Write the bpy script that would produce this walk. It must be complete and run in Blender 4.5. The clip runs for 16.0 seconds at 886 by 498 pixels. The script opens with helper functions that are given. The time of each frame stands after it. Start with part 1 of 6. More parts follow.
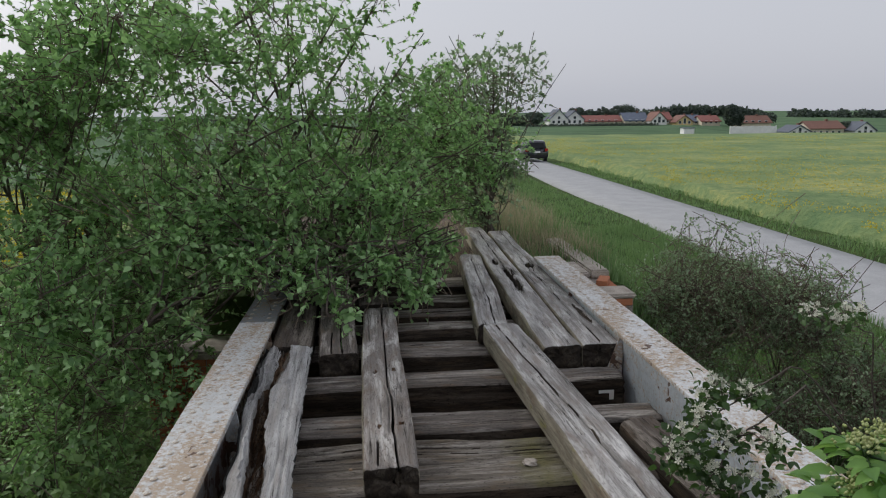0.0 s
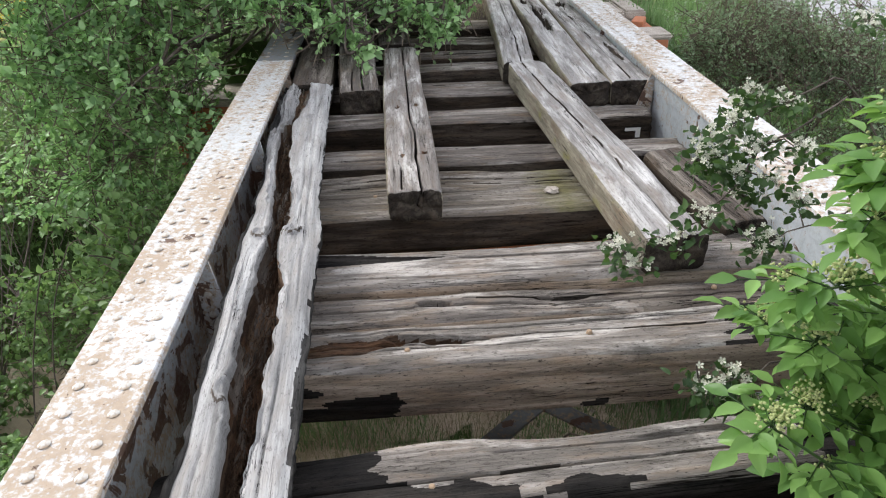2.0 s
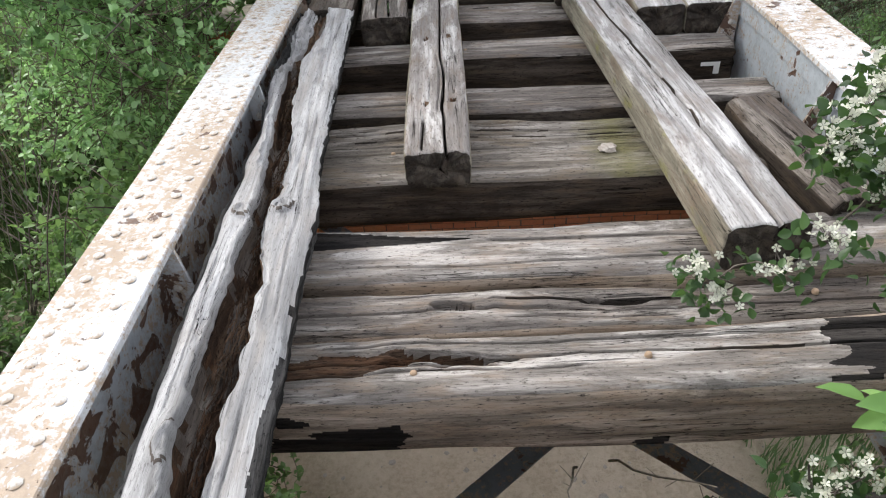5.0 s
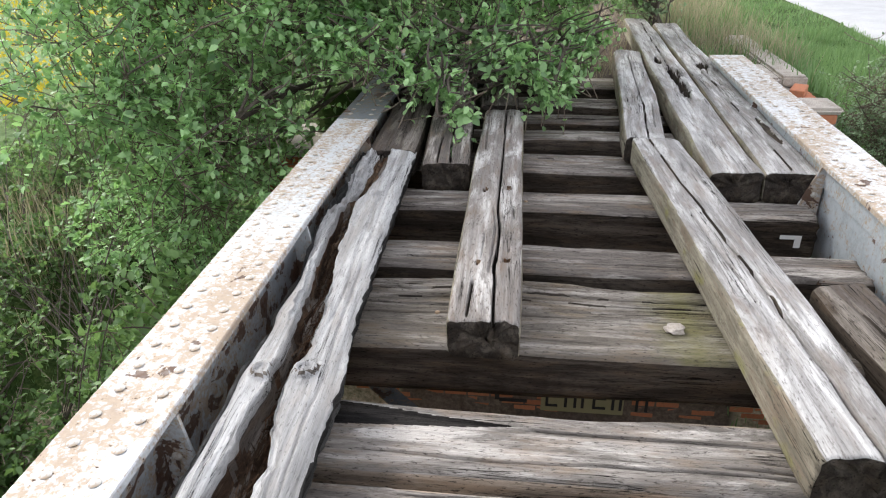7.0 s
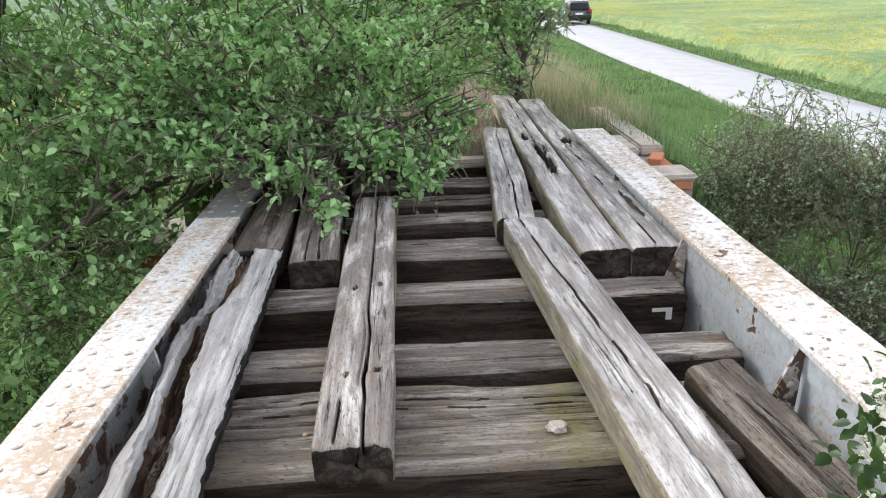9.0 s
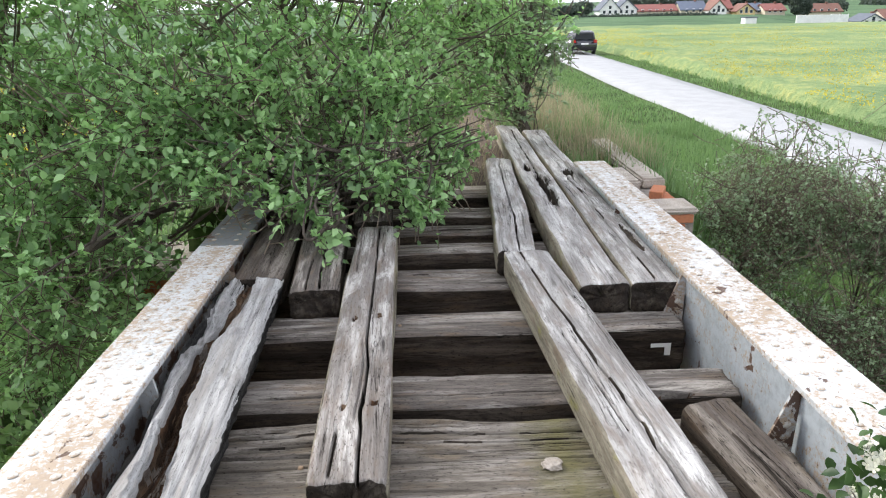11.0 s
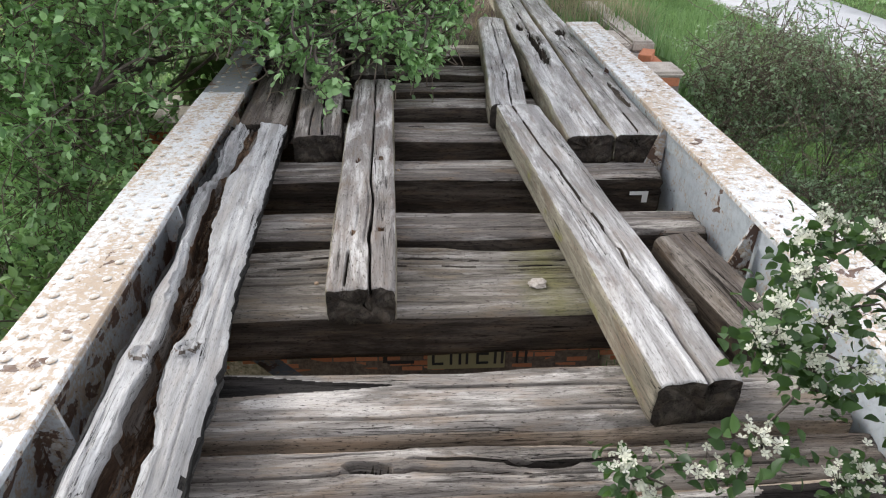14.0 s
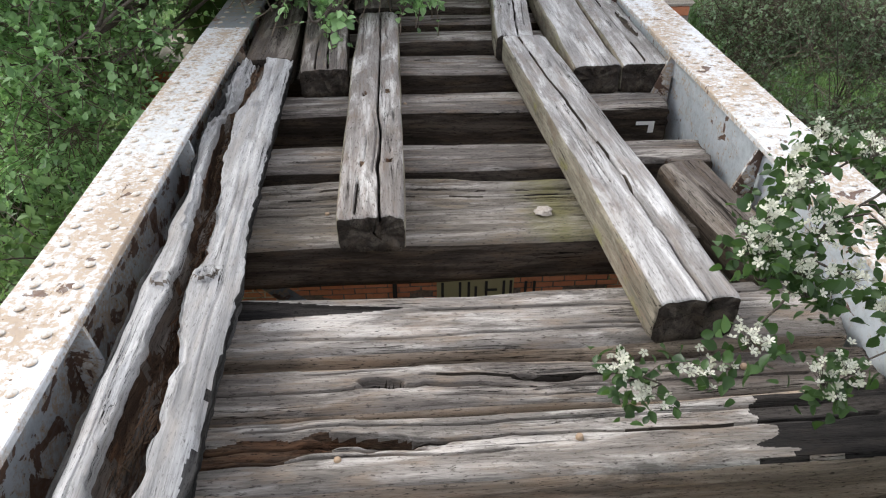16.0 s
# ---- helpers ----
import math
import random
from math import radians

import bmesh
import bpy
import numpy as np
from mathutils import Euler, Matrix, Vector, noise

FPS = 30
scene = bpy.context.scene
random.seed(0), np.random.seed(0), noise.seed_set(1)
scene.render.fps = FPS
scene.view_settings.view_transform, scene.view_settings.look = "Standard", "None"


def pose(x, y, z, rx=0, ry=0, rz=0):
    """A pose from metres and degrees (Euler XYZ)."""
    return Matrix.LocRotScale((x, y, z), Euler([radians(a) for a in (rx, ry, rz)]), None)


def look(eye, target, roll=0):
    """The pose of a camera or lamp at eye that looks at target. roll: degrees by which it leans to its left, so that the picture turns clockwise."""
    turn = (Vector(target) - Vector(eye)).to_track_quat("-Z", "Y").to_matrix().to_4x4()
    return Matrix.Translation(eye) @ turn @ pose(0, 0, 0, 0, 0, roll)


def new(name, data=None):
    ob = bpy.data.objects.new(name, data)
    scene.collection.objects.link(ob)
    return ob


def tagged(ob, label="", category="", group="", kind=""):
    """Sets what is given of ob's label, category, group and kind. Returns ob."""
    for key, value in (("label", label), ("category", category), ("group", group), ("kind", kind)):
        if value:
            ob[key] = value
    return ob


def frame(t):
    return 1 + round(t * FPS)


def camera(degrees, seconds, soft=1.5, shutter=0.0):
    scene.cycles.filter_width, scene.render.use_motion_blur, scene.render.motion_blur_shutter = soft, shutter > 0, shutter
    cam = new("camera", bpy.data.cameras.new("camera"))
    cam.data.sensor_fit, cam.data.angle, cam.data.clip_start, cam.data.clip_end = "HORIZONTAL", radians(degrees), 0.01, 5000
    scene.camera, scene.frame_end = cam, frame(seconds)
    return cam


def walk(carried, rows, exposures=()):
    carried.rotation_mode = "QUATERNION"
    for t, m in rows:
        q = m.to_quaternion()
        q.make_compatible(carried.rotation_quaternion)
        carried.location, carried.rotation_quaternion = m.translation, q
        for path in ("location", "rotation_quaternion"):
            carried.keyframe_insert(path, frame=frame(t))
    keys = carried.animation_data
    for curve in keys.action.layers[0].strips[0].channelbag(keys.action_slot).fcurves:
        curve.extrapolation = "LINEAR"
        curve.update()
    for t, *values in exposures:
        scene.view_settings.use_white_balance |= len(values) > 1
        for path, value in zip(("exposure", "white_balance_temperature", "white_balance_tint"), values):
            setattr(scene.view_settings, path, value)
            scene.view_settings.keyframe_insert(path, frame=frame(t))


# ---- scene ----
cam = camera(66.3, 16.0, soft=1.1)
PATH = [
    (0, (-0.461, 0.269, 1.681), (-0.268, 2.22, 1.285), -0.6),
    (0.5, (-0.47, 0.284, 1.638), (-0.311, 2.204, 1.1), -0.9),
    (1, (-0.468, 0.301, 1.622), (-0.284, 2.198, 1.016), -0.6),
    (1.5, (-0.468, 0.303, 1.58), (-0.311, 2.156, 0.843), -0.9),
    (2, (-0.456, 0.265, 1.491), (-0.364, 1.978, 0.462), -1.6),
    (2.5, (-0.425, 0.225, 1.387), (-0.449, 1.712, 0.05), -3.0),
    (3, (-0.391, 0.25, 1.386), (-0.476, 1.673, -0.016), -5.7),
    (3.5, (-0.393, 0.387, 1.374), (-0.37, 1.818, -0.023), -5.3),
    (4, (-0.444, 0.561, 1.408), (-0.372, 2.01, 0.031), -4.0),
    (4.5, (-0.417, 0.69, 1.42), (-0.346, 2.184, 0.092), -2.9),
    (4.7, (-0.347, 0.753, 1.399), (-0.395, 2.285, 0.114), -5.0),
    (6.8, (-0.303, 1.095, 1.378), (-0.432, 2.844, 0.416), -1.2),
    (7, (-0.306, 1.123, 1.409), (-0.54, 2.881, 0.485), -1.3),
    (7.5, (-0.259, 1.22, 1.477), (-0.43, 3.085, 0.775), -2.2),
    (8, (-0.226, 1.329, 1.478), (-0.213, 3.215, 0.811), -1.5),
    (8.5, (-0.21, 1.33, 1.469), (-0.14, 3.199, 0.761), -2.2),
    (8.7, (-0.204, 1.328, 1.461), (-0.135, 3.181, 0.711), -2.1),
    (10.8, (-0.173, 1.316, 1.499), (-0.098, 3.176, 0.768), -0.7),
    (11, (-0.177, 1.314, 1.504), (-0.116, 3.194, 0.823), -1.1),
    (11.5, (-0.177, 1.314, 1.53), (-0.159, 3.211, 0.897), -1.4),
    (12, (-0.191, 1.308, 1.534), (-0.207, 3.216, 0.933), -0.9),
    (12.5, (-0.203, 1.3, 1.528), (-0.208, 3.204, 0.916), -0.8),
    (13, (-0.251, 1.259, 1.504), (-0.249, 3.127, 0.789), -0.7),
    (13.5, (-0.322, 1.113, 1.472), (-0.205, 2.882, 0.546), 1.4),
    (14, (-0.266, 1.034, 1.472), (-0.158, 2.755, 0.458), 0.8),
    (14.5, (-0.267, 0.981, 1.46), (-0.184, 2.649, 0.361), 0.3),
    (15, (-0.262, 0.952, 1.452), (-0.205, 2.547, 0.247), -0.6),
    (15.5, (-0.273, 0.948, 1.452), (-0.206, 2.548, 0.254), -0.3),
    (16, (-0.268, 0.954, 1.46), (-0.189, 2.584, 0.304), -0.4),
]
walk(cam, [(t, look(eye, target, roll)) for t, eye, target, roll in PATH],
     exposures=[(0, -1.25), (0.4, -0.45), (1.0, -0.15), (3.0, -0.02), (4.5, 0.06), (7.0, 0.12), (12.5, 0.12), (14.0, -0.05), (16, -0.05)])

# ---- light: a hazy evening sky, the sun veiled ahead, beyond the bushes ----
world = bpy.data.worlds.new("sky")
scene.world = world
world.use_nodes = True
wn, wl = world.node_tree.nodes, world.node_tree.links
sky = wn.new("ShaderNodeTexSky")
sky.sky_type, sky.sun_disc = "NISHITA", False
sky.sun_elevation, sky.sun_rotation = radians(36), radians(-52)
sky.dust_density, sky.air_density, sky.ozone_density = 4.0, 1.2, 1.0
soften = wn.new("ShaderNodeHueSaturation")
soften.inputs["Saturation"].default_value = 0.25
soften.inputs["Value"].default_value = 1.15
wl.new(sky.outputs[0], soften.inputs["Color"])
cloud = wn.new("ShaderNodeMix")
cloud.data_type = "RGBA"
cloud.inputs[0].default_value, cloud.inputs[7].default_value = 0.5, (14.2, 14.7, 16.5, 1)
wl.new(soften.outputs[0], cloud.inputs[6])
wl.new(cloud.outputs[2], wn["Background"].inputs[0])
wn["Background"].inputs[1].default_value = 0.15
sun = new("sun", bpy.data.lights.new("sun", "SUN"))
sun.data.energy, sun.data.angle, sun.data.color = 3.2, radians(20), (1.0, 0.965, 0.92)
sun.matrix_world = look((-31.5, 28.6, 29.0), (0, 4, 0))


# ---- materials ----
def material(name, rough=0.8, metal=0.0):
    m = bpy.data.materials.new(name)
    m.use_nodes = True
    b = m.node_tree.nodes["Principled BSDF"]
    b.inputs["Roughness"].default_value, b.inputs["Metallic"].default_value = rough, metal
    return m, m.node_tree.nodes, m.node_tree.links, b


def coords(n, l, scale, space="Object"):
    tc, mp = n.new("ShaderNodeTexCoord"), n.new("ShaderNodeMapping")
    mp.inputs["Scale"].default_value = scale
    l.new(tc.outputs[space], mp.inputs[0])
    return mp.outputs[0]


def noise_tex(n, l, vec, scale=1.0, detail=5.0, rough=0.6, distort=0.0):
    t = n.new("ShaderNodeTexNoise")
    t.inputs["Scale"].default_value, t.inputs["Detail"].default_value = scale, detail
    t.inputs["Roughness"].default_value, t.inputs["Distortion"].default_value = rough, distort
    l.new(vec, t.inputs["Vector"])
    return t.outputs["Fac"]


def ramp(n, l, fac, stops):
    r = n.new("ShaderNodeValToRGB")
    e = r.color_ramp.elements
    while len(e) < len(stops):
        e.new(0.5)
    for k, (p, c) in zip(e, stops):
        k.position, k.color = p, (*c, 1) if len(c) == 3 else c
    l.new(fac, r.inputs[0])
    return r.outputs[0]


def mix(n, l, fac, a, b, mode="MIX"):
    m = n.new("ShaderNodeMix")
    m.data_type, m.blend_type = "RGBA", mode
    for sock, v in ((m.inputs[0], fac), (m.inputs[6], a), (m.inputs[7], b)):
        if isinstance(v, (int, float)):
            sock.default_value = v
        elif isinstance(v, tuple):
            sock.default_value = (*v, 1)
        else:
            l.new(v, sock)
    return m.outputs[2]


def bump(n, l, b, height, strength=0.5, distance=0.01):
    k = n.new("ShaderNodeBump")
    k.inputs["Strength"].default_value, k.inputs["Distance"].default_value = strength, distance
    l.new(height, k.inputs["Height"])
    l.new(k.outputs[0], b.inputs["Normal"])


def wood(name, dark, mid, pale, stain, warm, moss=0.0, streak=0.55, patch=None, stained=0.49):
    """Weathered timber; the grain runs along the object's own y. patch: where moss gathers, as a place along y and its reach."""
    m, n, l, b = material(name, 0.85)
    b.inputs["Specular IOR Level"].default_value = 0.1
    info = n.new("ShaderNodeObjectInfo")
    tc, add = n.new("ShaderNodeTexCoord"), n.new("ShaderNodeVectorMath")
    add.operation = "MULTIPLY_ADD"
    l.new(info.outputs["Random"], add.inputs[0])
    add.inputs[1].default_value = (13, 17, 5)
    l.new(tc.outputs["Object"], add.inputs[2])

    def at(scale):
        mp = n.new("ShaderNodeMapping")
        mp.inputs["Scale"].default_value = scale
        l.new(add.outputs[0], mp.inputs[0])
        return mp.outputs[0]
    grain = noise_tex(n, l, at((120, 2.6, 120)), 1, 8, 0.66, 0.8)
    fine = noise_tex(n, l, at((420, 12, 420)), 1, 4, 0.65)
    tone = noise_tex(n, l, at((16, 1.5, 16)), 1, 7, 0.6, 0.6)
    blot = noise_tex(n, l, at((8, 1.9, 8)), 1, 9, 0.7, 0.5)
    col = ramp(n, l, tone, [(0.3, tuple(k * 0.6 for k in mid)), (0.46, mid), (0.62, pale)])
    col = mix(n, l, 1.0, col, ramp(n, l, grain, [(0.27, (0.42, 0.4, 0.38)), (0.42, (0.86, 0.86, 0.86)), (0.64, (1, 1, 1))]), "MULTIPLY")
    col = mix(n, l, ramp(n, l, blot, [(stained, (0, 0, 0)), (stained + 0.09, (0.86, 0.86, 0.86))]), col, mix(n, l, grain, stain, mid))
    blot2 = noise_tex(n, l, at((12, 2.4, 12)), 1.7, 7, 0.68)
    col = mix(n, l, ramp(n, l, blot2, [(0.5, (0, 0, 0)), (0.66, (0.6, 0.6, 0.6))]), col, warm)
    if moss:
        green = noise_tex(n, l, at((7, 4, 7)), 1.3, 4, 0.6)
        col = mix(n, l, ramp(n, l, green, [(0.62 - moss, (0, 0, 0)), (0.78 - moss, (0.75, 0.75, 0.75))]), col, (0.24, 0.23, 0.07))
    if patch:
        sep = n.new("ShaderNodeSeparateXYZ")
        l.new(tc.outputs["Object"], sep.inputs[0])
        away = n.new("ShaderNodeMath")
        away.operation, away.inputs[1].default_value = "SUBTRACT", patch[0]
        l.new(sep.outputs["Y"], away.inputs[0])
        size = n.new("ShaderNodeMath")
        size.operation = "ABSOLUTE"
        l.new(away.outputs[0], size.inputs[0])
        tuft = noise_tex(n, l, at((16, 9, 16)), 1.0, 6, 0.7)
        ragged = n.new("ShaderNodeMath")
        ragged.operation, ragged.inputs[1].default_value = "MULTIPLY_ADD", 1.0 / patch[1]
        l.new(size.outputs[0], ragged.inputs[0])
        l.new(tuft, ragged.inputs[2])
        col = mix(n, l, ramp(n, l, ragged.outputs[0], [(0.5, (0.6, 0.6, 0.6)), (1.0, (0, 0, 0))]), col, mix(n, l, fine, (0.08, 0.075, 0.025), (0.26, 0.25, 0.08)))
    col = mix(n, l, streak, col, ramp(n, l, fine, [(0.28, (0.45, 0.45, 0.45)), (0.48, (1, 1, 1))]), "MULTIPLY")
    vein = noise_tex(n, l, at((48, 0.9, 48)), 1, 4, 0.55, 0.5)
    split = ramp(n, l, vein, [(0.484, (1, 1, 1)), (0.496, (0.05, 0.045, 0.04)), (0.504, (0.05, 0.045, 0.04)), (0.516, (1, 1, 1))])
    pits = noise_tex(n, l, at((170, 40, 170)), 1, 5, 0.7)
    col = mix(n, l, ramp(n, l, pits, [(0.34, (0.95, 0.95, 0.95)), (0.44, (0, 0, 0))]), col, dark)
    patchy = noise_tex(n, l, at((9, 1.5, 9)), 1, 2, 0.5)
    split = mix(n, l, ramp(n, l, patchy, [(0.53, (0, 0, 0)), (0.6, (1, 1, 1))]), (1, 1, 1), split)
    hair = noise_tex(n, l, at((140, 2.2, 140)), 1, 3, 0.6, 0.3)
    hair = ramp(n, l, hair, [(0.485, (1, 1, 1)), (0.5, (0.3, 0.28, 0.27)), (0.515, (1, 1, 1))])
    split = mix(n, l, ramp(n, l, blot2, [(0.4, (0.75, 0.75, 0.75)), (0.54, (0.08, 0.08, 0.08))]), split, mix(n, l, 1.0, split, hair, "MULTIPLY"))
    col = mix(n, l, 1.0, col, split, "MULTIPLY")
    l.new(col, b.inputs["Base Color"])
    h = mix(n, l, 0.7, mix(n, l, 0.35, grain, fine), split, "MULTIPLY")
    bump(n, l, b, h, 1.0, 0.0075)
    return m


BLEACHED = wood("bleached_wood", (0.153, 0.139, 0.129), (0.421, 0.406, 0.395), (0.714, 0.702, 0.689), (0.0867, 0.0741, 0.0639), (0.245, 0.201, 0.17), 0.0, 0.5, None, 0.5)
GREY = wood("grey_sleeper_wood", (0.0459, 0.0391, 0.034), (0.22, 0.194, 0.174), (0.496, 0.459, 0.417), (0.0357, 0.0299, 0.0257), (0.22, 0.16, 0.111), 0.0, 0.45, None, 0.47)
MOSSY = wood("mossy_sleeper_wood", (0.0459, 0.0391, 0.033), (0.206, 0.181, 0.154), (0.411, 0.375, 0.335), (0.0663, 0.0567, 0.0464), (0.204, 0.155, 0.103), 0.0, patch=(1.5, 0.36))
# Tarred sides of sleepers and timbers, darkened further to deepen their shade.
TARRED_SHADED = wood("tarred_shaded_wood", (0.0102, 0.00824, 0.00721), (0.051, 0.0412, 0.033), (0.123, 0.101, 0.0824), (0.0153, 0.0123, 0.0103), (0.112, 0.0803, 0.0536))
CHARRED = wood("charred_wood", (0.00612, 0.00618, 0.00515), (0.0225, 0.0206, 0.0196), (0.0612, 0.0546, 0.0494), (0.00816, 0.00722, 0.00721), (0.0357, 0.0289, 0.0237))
SIDE = wood("greenish_timber_side", (0.0765, 0.0669, 0.0515), (0.281, 0.254, 0.196), (0.422, 0.391, 0.308), (0.0612, 0.0516, 0.0412), (0.204, 0.144, 0.103), 0.06)
BROWNED = wood("brown_stained_bleached_wood", (0.0714, 0.0567, 0.0464), (0.352, 0.325, 0.302), (0.68, 0.657, 0.627), (0.0612, 0.0463, 0.037), (0.194, 0.139, 0.103), 0.0, 0.5, None, 0.445)
# Hollow timber's flanks: black crust, with their shade put into the colour too.
DARKSIDE = wood("crusted_and_shaded_timber_side", (0.00816, 0.00824, 0.00824), (0.0357, 0.035, 0.034), (0.123, 0.12, 0.118), (0.0123, 0.0113, 0.0113), (0.0612, 0.0535, 0.0454))
DUSKY = wood("dusky_brown_wood", (0.0306, 0.0257, 0.0216), (0.147, 0.125, 0.109), (0.318, 0.284, 0.248), (0.0306, 0.0257, 0.0216), (0.123, 0.0907, 0.0639))
# End grain; in cracks and holes it paints in the shade of their depth.
ENDGRAIN_AND_SHADE = wood("end_grain_and_crack_shade", (0.0143, 0.0123, 0.0103), (0.051, 0.0433, 0.0361), (0.133, 0.113, 0.0927), (0.0255, 0.0216, 0.0196), (0.0918, 0.0701, 0.0515))
ROTTEN = wood("rotten_wood", (0.0123, 0.00824, 0.00618), (0.0714, 0.0463, 0.0309), (0.225, 0.155, 0.103), (0.0225, 0.0144, 0.0113), (0.173, 0.0875, 0.0464))
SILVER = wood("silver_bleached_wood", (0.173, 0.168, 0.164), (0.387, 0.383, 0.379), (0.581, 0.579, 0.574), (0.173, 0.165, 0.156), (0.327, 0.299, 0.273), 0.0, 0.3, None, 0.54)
TANGREY = wood("sun_dried_sleeper_wood", (0.051, 0.0433, 0.037), (0.265, 0.238, 0.214), (0.583, 0.543, 0.503), (0.051, 0.0463, 0.0391), (0.252, 0.187, 0.134), 0.0, 0.45, None, 0.48)
STAINED = wood("tan_wood_with_burns", (0.0306, 0.0247, 0.0206), (0.367, 0.301, 0.239), (0.643, 0.532, 0.433), (0.0285, 0.0237, 0.0206), (0.459, 0.333, 0.232), 0.0, 0.5, None, 0.5)
ORANGE = wood("fresh_orange_rot", (0.0816, 0.0412, 0.0185), (0.285, 0.155, 0.0618), (0.469, 0.289, 0.134), (0.123, 0.0618, 0.0309), (0.387, 0.206, 0.0824))


def painted_steel(name, rust, base=(0.74, 0.75, 0.75), flakes=0.62, bare=(0.05, 0.035, 0.03)):
    """Old paint: ochre bleeding in patches, grime, and crisp flakes down to dark rust; lower numbers rust more."""
    m, n, l, b = material(name, 0.45)
    v = coords(n, l, (1, 1, 1))
    reach = noise_tex(n, l, coords(n, l, (5, 1.6, 5)), 1, 3, 0.5)
    big = noise_tex(n, l, v, 24, 8, 0.7, 0.5)
    small = noise_tex(n, l, v, 60, 6, 0.68, 0.3)
    dirt = noise_tex(n, l, v, 22, 7, 0.72)
    col = mix(n, l, ramp(n, l, dirt, [(0.45, (0, 0, 0)), (0.72, (0.7, 0.7, 0.7))]), base, tuple(k * 0.55 for k in base))
    both = mix(n, l, 0.25, mix(n, l, 0.5, big, small), reach)
    stain = ramp(n, l, both, [(rust - 0.04, (0, 0, 0)), (rust + 0.035, (1, 1, 1))])
    col = mix(n, l, mix(n, l, 0.85, (0, 0, 0), stain), col, mix(n, l, small, (0.14, 0.085, 0.05), (0.55, 0.42, 0.28)))
    speck = ramp(n, l, small, [(0.63, (0, 0, 0)), (0.67, (1, 1, 1))])
    col = mix(n, l, mix(n, l, 1.0, stain, speck, "MULTIPLY"), col, (0.09, 0.055, 0.04))
    peel = noise_tex(n, l, v, 8, 6, 0.6, 0.6)
    flake = ramp(n, l, peel, [(flakes, (0, 0, 0)), (flakes + 0.012, (1, 1, 1))])
    col = mix(n, l, flake, col, mix(n, l, small, bare, (0.17, 0.095, 0.06)))
    l.new(col, b.inputs["Base Color"])
    l.new(ramp(n, l, stain, [(0, (0.42, 0.42, 0.42)), (1, (0.85, 0.85, 0.85))]), b.inputs["Roughness"])
    bump(n, l, b, mix(n, l, 0.6, small, mix(n, l, 1.0, (1, 1, 1), flake, "SUBTRACT")), 0.7, 0.004)
    return m


FLANGE = painted_steel("white_paint_rust_stained", 0.505, (0.58, 0.592, 0.6), 0.655)
WEB = painted_steel("grey_white_paint", 0.52, (0.4, 0.43, 0.45), 0.535)
WEB_CLEAN = painted_steel("pale_grey_paint", 0.57, (0.4, 0.435, 0.46), 0.64)
BARE = painted_steel("worn_dark_paint", 0.54, (0.16, 0.175, 0.19), 0.6)
GUSSET = painted_steel("flaking_white_paint", 0.52, (0.5, 0.52, 0.53), 0.53)
RIVET = painted_steel("rivet_paint", 0.5, (0.55, 0.53, 0.49), 0.7)
RIVET_RUST = painted_steel("rust_ring", 0.47, (0.4, 0.33, 0.25), 0.64)


def ground_mat(name, a, b2, c, scale=3.0, rough=0.95, relief=0.03):
    m, n, l, b = material(name, rough)
    b.inputs["Specular IOR Level"].default_value = 0.15
    v = coords(n, l, (1, 1, 1))
    lo, hi = noise_tex(n, l, v, scale, 6, 0.6), noise_tex(n, l, v, scale * 14, 5, 0.7)
    col = ramp(n, l, mix(n, l, 0.5, lo, hi), [(0.34, a), (0.5, b2), (0.66, c)])
    l.new(col, b.inputs["Base Color"])
    bump(n, l, b, hi, 0.8, relief)
    return m


CROP = ground_mat("flowering_crop", (0.11, 0.185, 0.085), (0.21, 0.285, 0.125), (0.42, 0.41, 0.15), 0.16, 0.95, 0.3)
ASPHALT = ground_mat("pale_worn_asphalt", (0.31, 0.315, 0.325), (0.37, 0.375, 0.385), (0.43, 0.435, 0.445), 1.5, 0.75, 0.01)
STONE = ground_mat("pale_coping_stone", (0.28, 0.24, 0.2), (0.45, 0.4, 0.35), (0.58, 0.53, 0.47), 9, 0.9, 0.01)
MORTAR = ground_mat("mortar", (0.2, 0.18, 0.16), (0.3, 0.27, 0.24), (0.36, 0.33, 0.3), 20, 0.95, 0.006)


def leaf_mat(name, a, b2, through_col, gloss=0.5):
    m, n, l, b = material(name, gloss)
    b.inputs["Specular IOR Level"].default_value = 0.32
    geo = n.new("ShaderNodeNewGeometry")
    v = coords(n, l, (1, 1, 1))
    patch = noise_tex(n, l, v, 1.4, 3, 0.5)
    f = mix(n, l, 0.45, geo.outputs["Random Per Island"], patch)
    l.new(ramp(n, l, f, [(0.2, a), (0.75, b2)]), b.inputs["Base Color"])
    t, s = n.new("ShaderNodeBsdfTranslucent"), n.new("ShaderNodeMixShader")
    t.inputs[0].default_value = (*through_col, 1)
    s.inputs[0].default_value = 0.4
    l.new(b.outputs[0], s.inputs[1])
    l.new(t.outputs[0], s.inputs[2])
    l.new(s.outputs[0], n["Material Output"].inputs[0])
    return m


